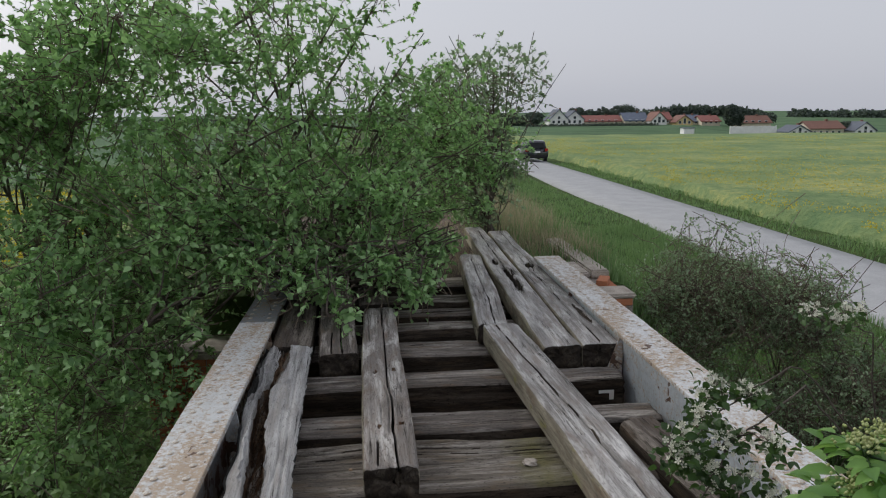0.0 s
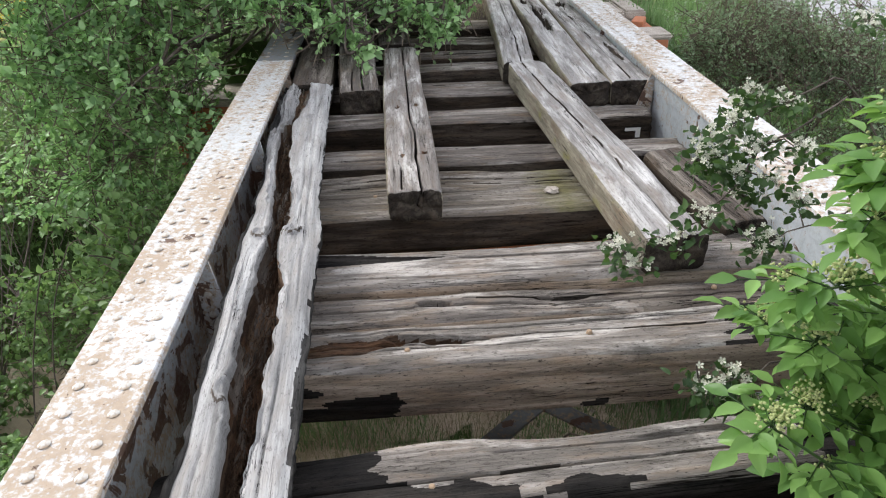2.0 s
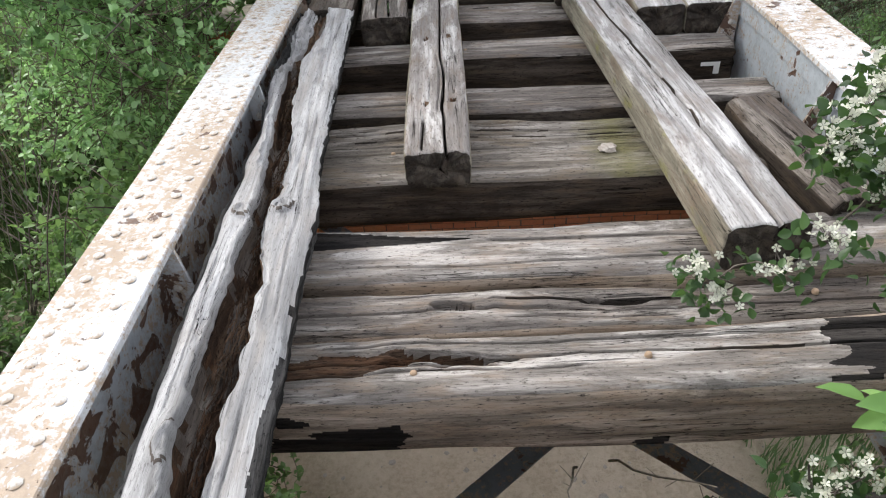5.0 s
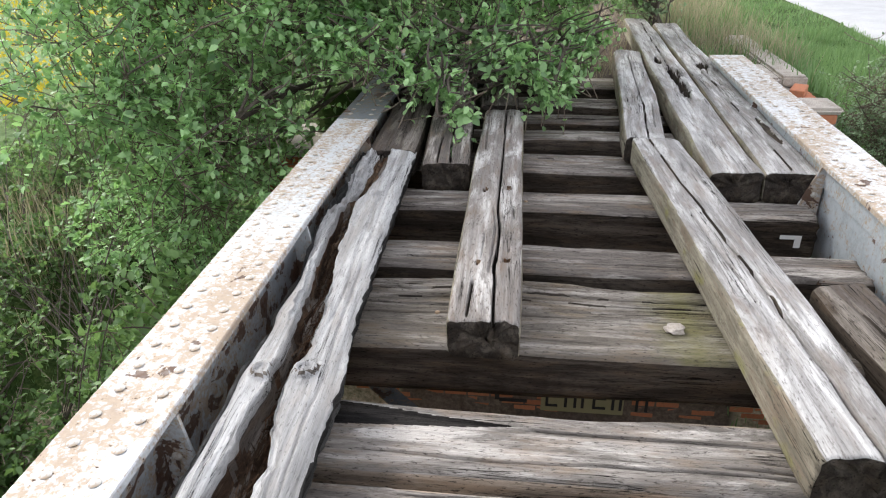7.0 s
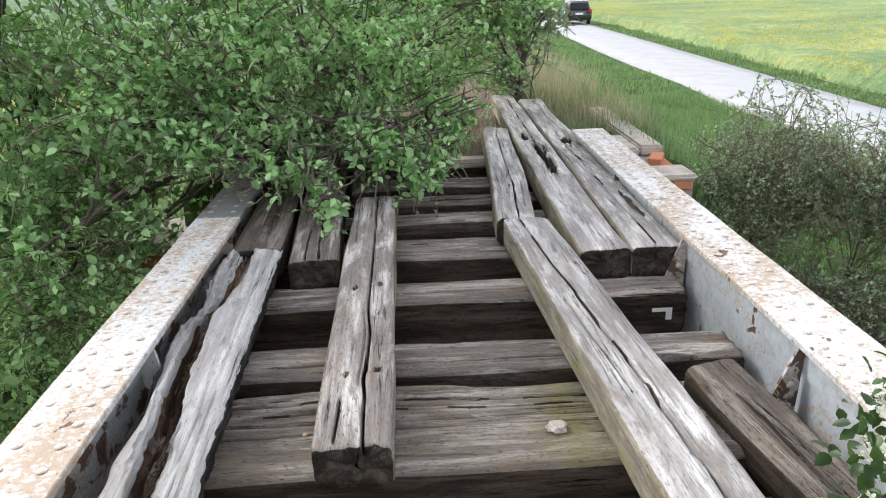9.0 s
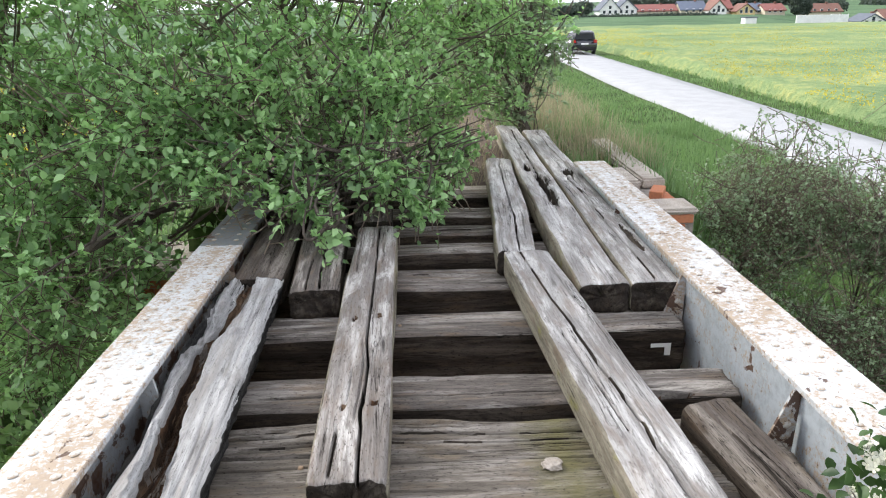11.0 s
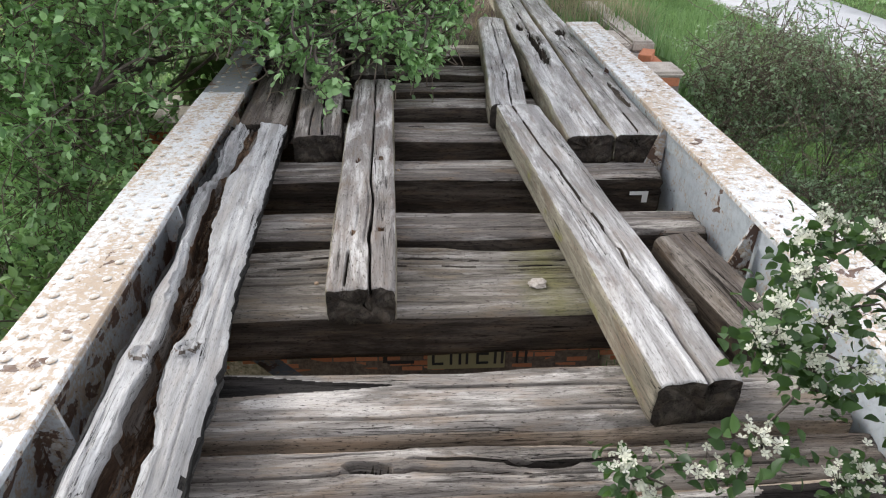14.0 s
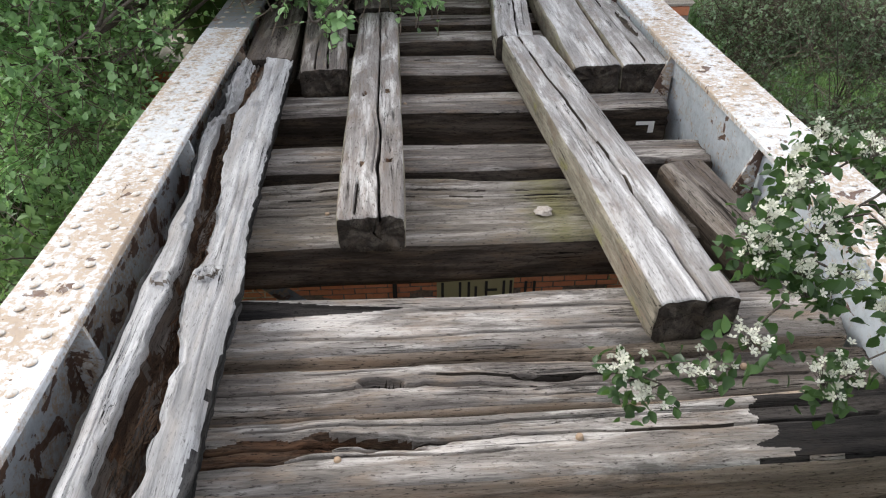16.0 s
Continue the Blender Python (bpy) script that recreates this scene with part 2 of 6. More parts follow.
LEAF = leaf_mat("bush_leaf", (0.026, 0.072, 0.032), (0.5, 0.74, 0.36), (0.38, 0.64, 0.21), 0.4)
LEAF_SCRUB = leaf_mat("scrub_leaf", (0.05, 0.1, 0.04), (0.25, 0.39, 0.15), (0.22, 0.36, 0.1), 0.45)
LEAF_DULL = leaf_mat("grey_green_leaf", (0.08, 0.12, 0.075), (0.4, 0.52, 0.33), (0.34, 0.47, 0.24), 0.45)
LEAF_ELDER = leaf_mat("elder_leaf", (0.075, 0.17, 0.045), (0.24, 0.41, 0.12), (0.28, 0.48, 0.1), 0.4)
LEAF_HAW = leaf_mat("hawthorn_leaf", (0.02, 0.045, 0.018), (0.075, 0.14, 0.045), (0.075, 0.145, 0.03), 0.4)
BLADE = leaf_mat("grass_blade", (0.08, 0.15, 0.06), (0.23, 0.35, 0.16), (0.22, 0.36, 0.12), 0.6)
STRAW = leaf_mat("dry_grass", (0.22, 0.2, 0.12), (0.5, 0.45, 0.3), (0.34, 0.31, 0.18), 0.7)
PETAL = leaf_mat("white_petal", (0.62, 0.62, 0.5), (0.8, 0.8, 0.7), (0.6, 0.6, 0.48), 0.6)
BUD = leaf_mat("green_flower_bud", (0.42, 0.5, 0.2), (0.66, 0.68, 0.36), (0.4, 0.45, 0.15), 0.6)
YELLOW = leaf_mat("yellow_flower", (0.5, 0.42, 0.04), (0.7, 0.6, 0.06), (0.5, 0.4, 0.05), 0.6)
BARK = ground_mat("bark", (0.05, 0.042, 0.036), (0.12, 0.1, 0.083), (0.22, 0.19, 0.165), 12, 0.9, 0.008)
TWIG_BROWN = ground_mat("brown_twig", (0.09, 0.07, 0.055), (0.17, 0.135, 0.105), (0.27, 0.225, 0.18), 30, 0.9, 0.003)
TWIG = ground_mat("pale_twig", (0.16, 0.13, 0.1), (0.3, 0.26, 0.2), (0.42, 0.37, 0.3), 30, 0.9, 0.003)
# Far trees: the paling of distance haze is mixed into the leaf colour.
HAZY_FARLEAF = leaf_mat("hazy_far_foliage", (0.06, 0.085, 0.07), (0.1, 0.125, 0.11), (0.09, 0.12, 0.08), 0.8)


# ---- helpers for meshes ----
def lattice(i, j, k):
    h = (i * 374761393 + j * 668265263 + k * 2147483647) & 0xFFFFFFFF
    h = ((h ^ (h >> 13)) * 1274126177) & 0xFFFFFFFF
    return ((h ^ (h >> 16)) & 0xFFFF) / 65535.0


def vnoise(x, y, z=0.0):
    """Smooth value noise, -1 to 1, on arrays."""
    x, y, z = np.broadcast_arrays(np.asarray(x, float), np.asarray(y, float), np.asarray(z, float))
    i, j, k = (np.floor(a).astype(np.int64) for a in (x, y, z))
    u, v, w = ((a - np.floor(a)) for a in (x, y, z))
    u, v, w = (a * a * (3 - 2 * a) for a in (u, v, w))
    out = 0
    for di in (0, 1):
        for dj in (0, 1):
            for dk in (0, 1):
                out = out + lattice(i + di, j + dj, k + dk) * (u if di else 1 - u) * (v if dj else 1 - v) * (w if dk else 1 - w)
    return out * 2 - 1


def fbm(x, y, z=0.0, octaves=3):
    total, amp = 0, 1.0
    for o in range(octaves):
        total, amp = total + amp * vnoise(x * 2 ** o + 7.3 * o, y * 2 ** o, z * 2 ** o), amp * 0.5
    return total


def mesh_of(name, verts, faces, mats, index=None, smooth=True):
    me = bpy.data.meshes.new(name)
    me.from_pydata([tuple(v) for v in verts], [], [tuple(f) for f in faces])
    for m in mats:
        me.materials.append(m)
    if index is not None:
        me.polygons.foreach_set("material_index", np.asarray(index, np.int32))
    me.polygons.foreach_set("use_smooth", np.full(len(me.polygons), smooth))
    me.update()
    return me


def child(name, me, parent, m=None, label="", kind=""):
    ob = new(name, me)
    ob.parent = parent
    if m is not None:
        ob.matrix_local = m
    return tagged(ob, label, kind=kind)


def bm_mesh(name, bm, mat, smooth=False):
    bmesh.ops.recalc_face_normals(bm, faces=bm.faces[:])
    me = bpy.data.meshes.new(name)
    bm.to_mesh(me)
    bm.free()
    me.materials.append(mat)
    me.polygons.foreach_set("use_smooth", np.full(len(me.polygons), smooth))
    return me


def part(name, bm, mat, parent, label="", smooth=False):
    return child(name, bm_mesh(name, bm, mat, smooth), parent, None, label)


def box_bm(x0, x1, y0, y1, z0, z1, bevel=0.0):
    bm = bmesh.new()
    bmesh.ops.create_cube(bm, size=1)
    for v in bm.verts:
        v.co = ((x0 + x1) / 2 + v.co.x * (x1 - x0), (y0 + y1) / 2 + v.co.y * (y1 - y0), (z0 + z1) / 2 + v.co.z * (z1 - z0))
    if bevel:
        bmesh.ops.bevel(bm, geom=bm.edges[:], offset=bevel, segments=2, affect="EDGES")
    return bm


def prism_bm(points, axis, a0, a1):
    """A flat outline of (u, v) pulled along an axis: x (outline y, z) or y (outline x, z)."""
    bm = bmesh.new()
    put = (lambda u, v, a: (a, u, v)) if axis == "x" else (lambda u, v, a: (u, a, v))
    r0 = [bm.verts.new(put(u, v, a0)) for u, v in points]
    r1 = [bm.verts.new(put(u, v, a1)) for u, v in points]
    bm.faces.new(r0)
    bm.faces.new(r1[::-1])
    for i in range(len(points)):
        k = (i + 1) % len(points)
        bm.faces.new((r0[i], r1[i], r1[k], r0[k]))
    return bm


class Soup:
    """Collects verts and faces of many small pieces for one mesh."""

    def __init__(self):
        self.v, self.f, self.n = [], [], 0

    def add(self, verts, faces):
        self.v.append(np.asarray(verts, float))
        self.f.extend(tuple(i + self.n for i in f) for f in faces)
        self.n += len(verts)

    def tube(self, pts, r0, r1, sides=4):
        pts = np.asarray(pts, float)
        d = np.gradient(pts, axis=0)
        d /= np.linalg.norm(d, axis=1)[:, None] + 1e-9
        ref = np.array([0.31, 0.17, 0.93]) if abs(d[0][2]) < 0.8 else np.array([0.93, 0.31, 0.17])
        a = np.cross(d, ref)
        a /= np.linalg.norm(a, axis=1)[:, None] + 1e-9
        b = np.cross(d, a)
        rad = np.linspace(r0, r1, len(pts))[:, None]
        ring = [pts + rad * (a * math.cos(q) + b * math.sin(q)) for q in np.arange(sides) * 2 * math.pi / sides]
        verts = np.stack(ring, 1).reshape(-1, 3)
        faces = [(i * sides + k, i * sides + (k + 1) % sides, (i + 1) * sides + (k + 1) % sides, (i + 1) * sides + k)
                 for i in range(len(pts) - 1) for k in range(sides)]
        self.add(verts, faces)

    def mesh(self, name, mat, smooth=True):
        return mesh_of(name, np.concatenate(self.v), self.f, [mat], None, smooth)


LEAF_OUTLINE = np.array([(0, 0, 0), (0.32, 0.16, 0.07), (0.5, 0.42, 0.1), (0.3, 0.76, 0.03), (0, 1, -0.14), (-0.3, 0.76, 0.03), (-0.5, 0.42, 0.1), (-0.32, 0.16, 0.07), (0, 0.45, 0.0)])
LEAF_FACES = np.array([(k, (k + 1) % 8, 8) for k in range(8)])


def leaves_mesh(name, base, along, normal, length, width, mat):
    """Many folded leaves, each an island: base points, directions, normals, sizes as arrays."""
    base, along, normal = (np.asarray(a, float) for a in (base, along, normal))
    along /= np.linalg.norm(along, axis=1)[:, None] + 1e-9
    side = np.cross(along, normal)
    side /= np.linalg.norm(side, axis=1)[:, None] + 1e-9
    up = np.cross(side, along)
    length, width = np.asarray(length)[:, None, None], np.asarray(width)[:, None, None]
    o = LEAF_OUTLINE[None]
    v = base[:, None] + side[:, None] * o[..., :1] * width + along[:, None] * o[..., 1:2] * length + up[:, None] * o[..., 2:] * length
    n = len(base)
    f = (LEAF_FACES[None] + (np.arange(n) * 9)[:, None, None]).reshape(-1, 3)
    me = bpy.data.meshes.new(name)
    me.vertices.add(n * 9)
    me.vertices.foreach_set("co", v.reshape(-1))
    me.loops.add(len(f) * 3)
    me.loops.foreach_set("vertex_index", f.reshape(-1).astype(np.int32))
    me.polygons.add(len(f))
    me.polygons.foreach_set("loop_start", (np.arange(len(f)) * 3).astype(np.int32))
    me.polygons.foreach_set("loop_total", np.full(len(f), 3, np.int32))
    me.polygons.foreach_set("use_smooth", np.ones(len(f), bool))
    me.materials.append(mat)
    me.update(calc_edges=True)
    me.validate()
    return me


# ---- the ground: one sheet ----
def smooth(a, b, x):
    t = np.clip((x - a) / (b - a), 0, 1)
    return t * t * (3 - 2 * t)


def ground_z(x, y):
    x, y = np.asarray(x, float), np.asarray(y, float)
    base = -2.2 - 0.0095 * np.clip(np.hypot(x, y) - 50, 0, 235) + 0.07 * fbm(x * 0.5, y * 0.5) * (1 - smooth(40, 90, np.abs(y)))
    base = base - 5.0 * smooth(0.5, 0.62, x / np.maximum(np.abs(y), 1.0)) * smooth(118, 185, y)
    hollow = -3.72 + 0.05 * fbm(x * 1.3, y * 1.3) - 0.2 * smooth(5.2, 6.8, y)
    inside = smooth(0.6, 1.1, y) * (1 - smooth(6.9, 7.3, y))
    wide = smooth(-4.5, -0.5, y) * (1 - smooth(8.5, 12.0, y))
    reach = 1 - smooth(3.2, 6.5, np.abs(x))
    z = base + (hollow - base) * np.where(np.abs(x) < 2.4, inside, np.maximum(inside * reach, wide * reach * 0.55))
    crest = -0.12 + 0.05 * fbm(x * 2, y * 2, 3.0)
    ridge = (1 - smooth(1.9, 4.8, np.abs(x))) * np.where(y > 4, smooth(7.02, 7.1, y) + 0 * y, 1 - smooth(0.6, 0.68, y))
    shoulder = np.where(np.abs(x) > 2.3, np.where(y > 4, smooth(6.3, 8.5, y), 1 - smooth(-0.6, 1.2, y)), 1)
    return z + (crest - z) * ridge * shoulder


def axis(*spans):
    return np.unique(np.concatenate([np.arange(a, b, s) for a, b, s in spans]))


gx = axis((-3000, -300, 300), (-300, -60, 30), (-60, -12, 4), (-12, -5.6, 0.3), (-5.6, 4.0, 0.14), (4.0, 12, 0.3), (12, 60, 4), (60, 300, 30), (300, 3001, 300))
gy = axis((-3000, -300, 300), (-300, -40, 30), (-40, -6, 3), (-6, 0.4, 0.4), (0.4, 1.3, 0.1), (1.3, 6.8, 0.14), (6.8, 7.5, 0.1), (7.5, 20, 0.4), (20, 80, 4), (80, 320, 20), (320, 3001, 300))
X, Y = np.meshgrid(gx, gy)
Z = ground_z(X, Y)
W = len(gx)
gfaces = [(j * W + i, j * W + i + 1, (j + 1) * W + i + 1, (j + 1) * W + i) for j in range(len(gy) - 1) for i in range(W - 1)]
wob = vnoise(X * 0.6, Y * 0.6) + 0.5 * vnoise(X * 2.3, Y * 2.3) + 0.3 * vnoise(X * 6, Y * 6)
sandy = smooth(-0.3, 0.3, Y - 2.6 - 0.9 * wob) * (1 - smooth(6.9, 7.1, Y)) * smooth(-0.4, 0.4, X + 5.0 - 1.2 * wob) * (1 - smooth(2.9, 3.7, X)) * smooth(-1.0, -0.6, wob)
litter = (1 - smooth(1.6, 2.1, np.abs(X) + 0.2 * wob)) * np.where(Y > 4, smooth(6.9, 7.0, Y) * (1 - smooth(11, 14, Y)), 1 - smooth(0.6, 0.8, Y))
meadow = np.maximum.reduce([smooth(18, 26, np.abs(X)), smooth(80, 105, Y), smooth(15, 25, -Y)])


def blended_ground():
    m, n, l, b = material("ground_cover", 0.95)
    b.inputs["Specular IOR Level"].default_value = 0.15
    v = coords(n, l, (1, 1, 1))
    lo, hi, far = noise_tex(n, l, v, 1.4, 6, 0.6), noise_tex(n, l, v, 18, 5, 0.7), noise_tex(n, l, v, 0.06, 6, 0.6)
    f = mix(n, l, 0.5, lo, hi)
    col = ramp(n, l, f, [(0.34, (0.03, 0.05, 0.018)), (0.5, (0.06, 0.1, 0.03)), (0.66, (0.11, 0.15, 0.045))])
    for name, stops, src in (("meadow", [(0.34, (0.055, 0.1, 0.05)), (0.5, (0.08, 0.145, 0.07)), (0.66, (0.11, 0.175, 0.085))], far),
                             ("sandy", [(0.34, (0.42, 0.335, 0.24)), (0.5, (0.6, 0.5, 0.38)), (0.66, (0.7, 0.6, 0.48))], f),
                             ("litter", [(0.34, (0.05, 0.04, 0.035)), (0.5, (0.13, 0.1, 0.08)), (0.66, (0.24, 0.19, 0.15))], f)):
        at = n.new("ShaderNodeAttribute")
        at.attribute_name = name
        edge = n.new("ShaderNodeMath")
        edge.operation = "MULTIPLY_ADD"
        l.new(hi, edge.inputs[0])
        edge.inputs[1].default_value = 0.5
        edge.inputs[2].default_value = -0.25
        tot = n.new("ShaderNodeMath")
        tot.operation, tot.use_clamp = "ADD", True
        l.new(at.outputs["Fac"], tot.inputs[0])
        l.new(edge.outputs[0], tot.inputs[1])
        k = ramp(n, l, tot.outputs[0], [(0.3, (0, 0, 0)), (0.6, (1, 1, 1))])
        col = mix(n, l, k, col, ramp(n, l, src, stops))
    l.new(col, b.inputs["Base Color"])
    bump(n, l, b, hi, 0.8, 0.05)
    return m


ground_me = mesh_of("ground", np.stack([X, Y, Z], -1).reshape(-1, 3), gfaces, [blended_ground()])
for name, mask in (("sandy", sandy), ("litter", litter), ("meadow", meadow)):
    ground_me.attributes.new(name, "FLOAT", "POINT").data.foreach_set("value", mask.reshape(-1).astype(np.float32))
ground = new("ground", ground_me)
tagged(ground, "grassy embankment and sandy hollow under the bridge", "ground", kind="structure")


def strip(name, centre, half, rise, step, mat):
    """A road strip along y with its crown."""
    ys = np.arange(*step)
    cols = np.array([-1, -0.97, -0.5, 0, 0.5, 0.97, 1])
    v = [(centre(y) + half * c, y, float(ground_z(centre(y) + half * c, y)) * 0.0 + base_z(y) + rise * (1 - 0.5 * c * c) - (0.12 if abs(c) == 1 else 0)) for y in ys for c in cols]
    k = len(cols)
    f = [(j * k + i, j * k + i + 1, (j + 1) * k + i + 1, (j + 1) * k + i) for j in range(len(ys) - 1) for i in range(k - 1)]
    return new(name, mesh_of(name, v, f, [mat]))


def base_z(y):
    return -2.2 - 0.0095 * min(max(abs(y) - 50, 0), 235)


def road_x(y):
    return 10.4 + 0.016 * (y - 20) + 0.0009 * max(0, y - 45) ** 2


tagged(strip("road", road_x, 1.72, 0.16, (-60, 110, 2.0), ASPHALT), "narrow pale asphalt lane between verge and field", "road", kind="structure")

# the flowering field: the canopy of the crop
fx, fy = axis((0, 4, 0.35), (4, 20, 1.5), (20, 101, 6)), axis((-30, 12, 3), (12, 60, 0.9), (60, 118, 4))
FX, FY = np.meshgrid(fx, fy)
left_edge = np.vectorize(road_x)(FY) + 3.0
PX = left_edge + FX
crop_h = 0.62 * smooth(0, 0.5, FX + 0.5 * vnoise(FY * 0.9, FX)) * (1 - smooth(112, 117, FY)) * (FX > 0.01)
PZ = np.vectorize(base_z)(np.hypot(PX, FY)) - 0.1 + crop_h + 0.09 * fbm(PX * 0.9, FY * 0.9) - 0.5 * (FX < 0.01)
k = len(fx)
field = new("crop_field", mesh_of("crop_field", np.stack([PX, FY, PZ], -1).reshape(-1, 3),
            [(j * k + i, j * k + i + 1, (j + 1) * k + i + 1, (j + 1) * k + i) for j in range(len(fy) - 1) for i in range(k - 1)], [CROP]))
tagged(field, "wide field of yellow flowering crop", "field", kind="structure")
lx, ly = np.meshgrid(axis((-60, -16, 2), (-16, -8.4, 0.5)), axis((9, 34, 1.0)))
lz = ground_z(lx, ly) + 0.5 * smooth(-8.6, -9.8, lx + 0.5 * vnoise(lx, ly)) * smooth(9, 10.5, ly) * (1 - smooth(30, 33, ly)) + 0.08 * fbm(lx, ly)
k = lx.shape[1]
tagged(new("crop_field_2", mesh_of("crop_field", np.stack([lx, ly, lz], -1).reshape(-1, 3),
       [(j * k + i, j * k + i + 1, (j + 1) * k + i + 1, (j + 1) * k + i) for j in range(lx.shape[0] - 1) for i in range(k - 1)], [CROP])),
       "yellow flowering field beyond the scrub", "field", kind="structure")


# ---- the bridge: girders ----
def rivet_mesh():
    bm = bmesh.new()
    bmesh.ops.create_uvsphere(bm, u_segments=8, v_segments=5, radius=0.017)
    bmesh.ops.delete(bm, geom=[v for v in bm.verts if v.co.z < -0.001], context="VERTS")
    for v in bm.verts:
        v.co.z *= 0.4
    outer = [v for v in bm.verts if v.co.z < 0.001]
    ring = []
    outer.sort(key=lambda v: math.atan2(v.co.y, v.co.x))
    for k, v in enumerate(outer):
        s = 1.5 + 0.35 * math.sin(k * 2.4)
        ring.append(bm.verts.new((v.co.x * s, v.co.y * s, 0.0004)))
    skirt = [bm.faces.new((outer[k], outer[k - 1], ring[k - 1], ring[k])) for k in range(len(outer))]
    for f in skirt:
        f.material_index = 1
    me = bm_mesh("rivet", bm, RIVET, True)
    me.materials.append(RIVET_RUST)
    return me


RIVET_MESH = rivet_mesh()


def plate_mesh(name, x0, x1, y0, y1, z0, z1, mats, split=None, wave=0.002):
    """A steel plate along y with a slightly uneven surface; mats[1] from y = split on."""
    ys = np.arange(y0, y1 + 0.01, 0.1)
    ring = [(x0, z0), (x1, z0), (x1, z1 - 0.004), (x1 - 0.004, z1), ((x0 + x1) / 2, z1), (x0 + 0.004, z1), (x0, z1 - 0.004)]
    v = [(x + wave * float(vnoise(y * 3, x * 9, 1)), y, z + wave * float(vnoise(y * 2.5, x * 7, 5))) for y in ys for x, z in ring]
    n = len(ring)
    f = [(j * n + i, j * n + (i + 1) % n, (j + 1) * n + (i + 1) % n, (j + 1) * n + i) for j in range(len(ys) - 1) for i in range(n)]
    idx = [1 if split is not None and ys[j] > split else 0 for j in range(len(ys) - 1) for i in range(n)]
    f += [tuple(range(n)), tuple((len(ys) - 1) * n + i for i in range(n))[::-1]]
    return mesh_of(name, v, f, mats, idx + [0, 1 if split is not None else 0], False)


def girder(side, y0, y1, xi, xo, gussets, split):
    """side: -1 for the one at negative x. xi, xo: inner and outer edge of its top flange."""
    root = new("plate_girder")
    tagged(root, "riveted steel plate girder with flaking white paint", "girder", "girders of the bridge")
    a, b = min(xi, xo), max(xi, xo)
    plate = WEB if side < 0 else WEB_CLEAN
    child("top_flange", plate_mesh("top_flange", a, b, y0, y1, 0.205, 0.23, [FLANGE, BARE], split), root, label="white top flange stained with rust")
    recess = 0.075 if side < 0 else 0.04
    wx = xi + side * recess
    child("web", plate_mesh("web", min(wx, wx + side * 0.014), max(wx, wx + side * 0.014), y0 + 0.02, y1, -0.75, 0.2045, [plate, plate]), root)
    lx0 = xi + side * (recess - 0.0015)
    child("angle", plate_mesh("angle", min(lx0, lx0 - side * 0.012), max(lx0, lx0 - side * 0.012), y0 + 0.01, y1, 0.10, 0.2045, [plate, plate]), root)
    ox = xo - side * 0.03
    child("outer_web", plate_mesh("outer_web", min(ox, ox - side * 0.012), max(ox, ox - side * 0.012), y0 + 0.02, y1, -0.75, 0.2045, [WEB, WEB]), root)
    child("bottom_flange", plate_mesh("bottom_flange", a, b, y0 + 0.02, y1, -0.775, -0.7505, [WEB, WEB]), root)
    count = int((y1 - y0 - 0.1) / 0.105)
    for r, off in enumerate((0.06, 0.19)):
        for i in range(count):
            child("rivet", RIVET_MESH, root, pose(xi + side * off + 0.004 * math.sin(i * 2.3), y0 + 0.09 + i * 0.105 + 0.012 * r, 0.2305))
    inward = -side
    for gy0 in gussets:
        gx0, tip, foot = wx + inward * 0.0145, xi + inward * 0.002, xi + inward * (0.035 if side < 0 else 0.085)
        child("gusset", bm_mesh("gusset", prism_bm([(gx0, 0.2), (tip, 0.2), (foot, -0.04), (foot, -0.3), (gx0, -0.3)], "y", gy0, gy0 + 0.012), GUSSET), root, label="triangular gusset plate with peeling paint")
        for zz in (0.06, -0.03, -0.12, -0.2):
            child("rivet", RIVET_MESH, root, pose(gx0 + inward * 0.035, gy0 - 0.0005, zz, 90, 0, 0))
    return root


girder(-1, 0.9, 6.95, -1.2, -1.45, (1.17, 2.41, 3.57, 4.75), 4.9)
girder(1, 0.9, 6.95, 1.12, 1.385, (2.1, 3.34, 4.42, 5.6), None)

# bracing under the deck
brace = new("cross_bracing")
tagged(brace, "dark steel cross bracing below the sleepers", "bracing", "bracing")
for n0, (p, q) in enumerate((((-1.2, 1.38), (0.1, 2.53)), ((0.1, 2.53), (1.1, 1.67)), ((-1.2, 3.9), (0.0, 2.75)), ((1.1, 3.7), (0.1, 2.75)), ((-1.2, 4.3), (1.1, 6.3)), ((1.1, 4.3), (-1.2, 6.3)))):
    L = math.dist(p, q)
    bar = child("brace_bar", bm_mesh("brace_bar", box_bm(0, L, -0.045, 0.045, -0.006, 0.006, 0.002), BARE), brace,
                pose(p[0], p[1], -0.70 - 0.015 * (n0 % 2), 0, 0, math.degrees(math.atan2(q[1] - p[1], q[0] - p[0]))))


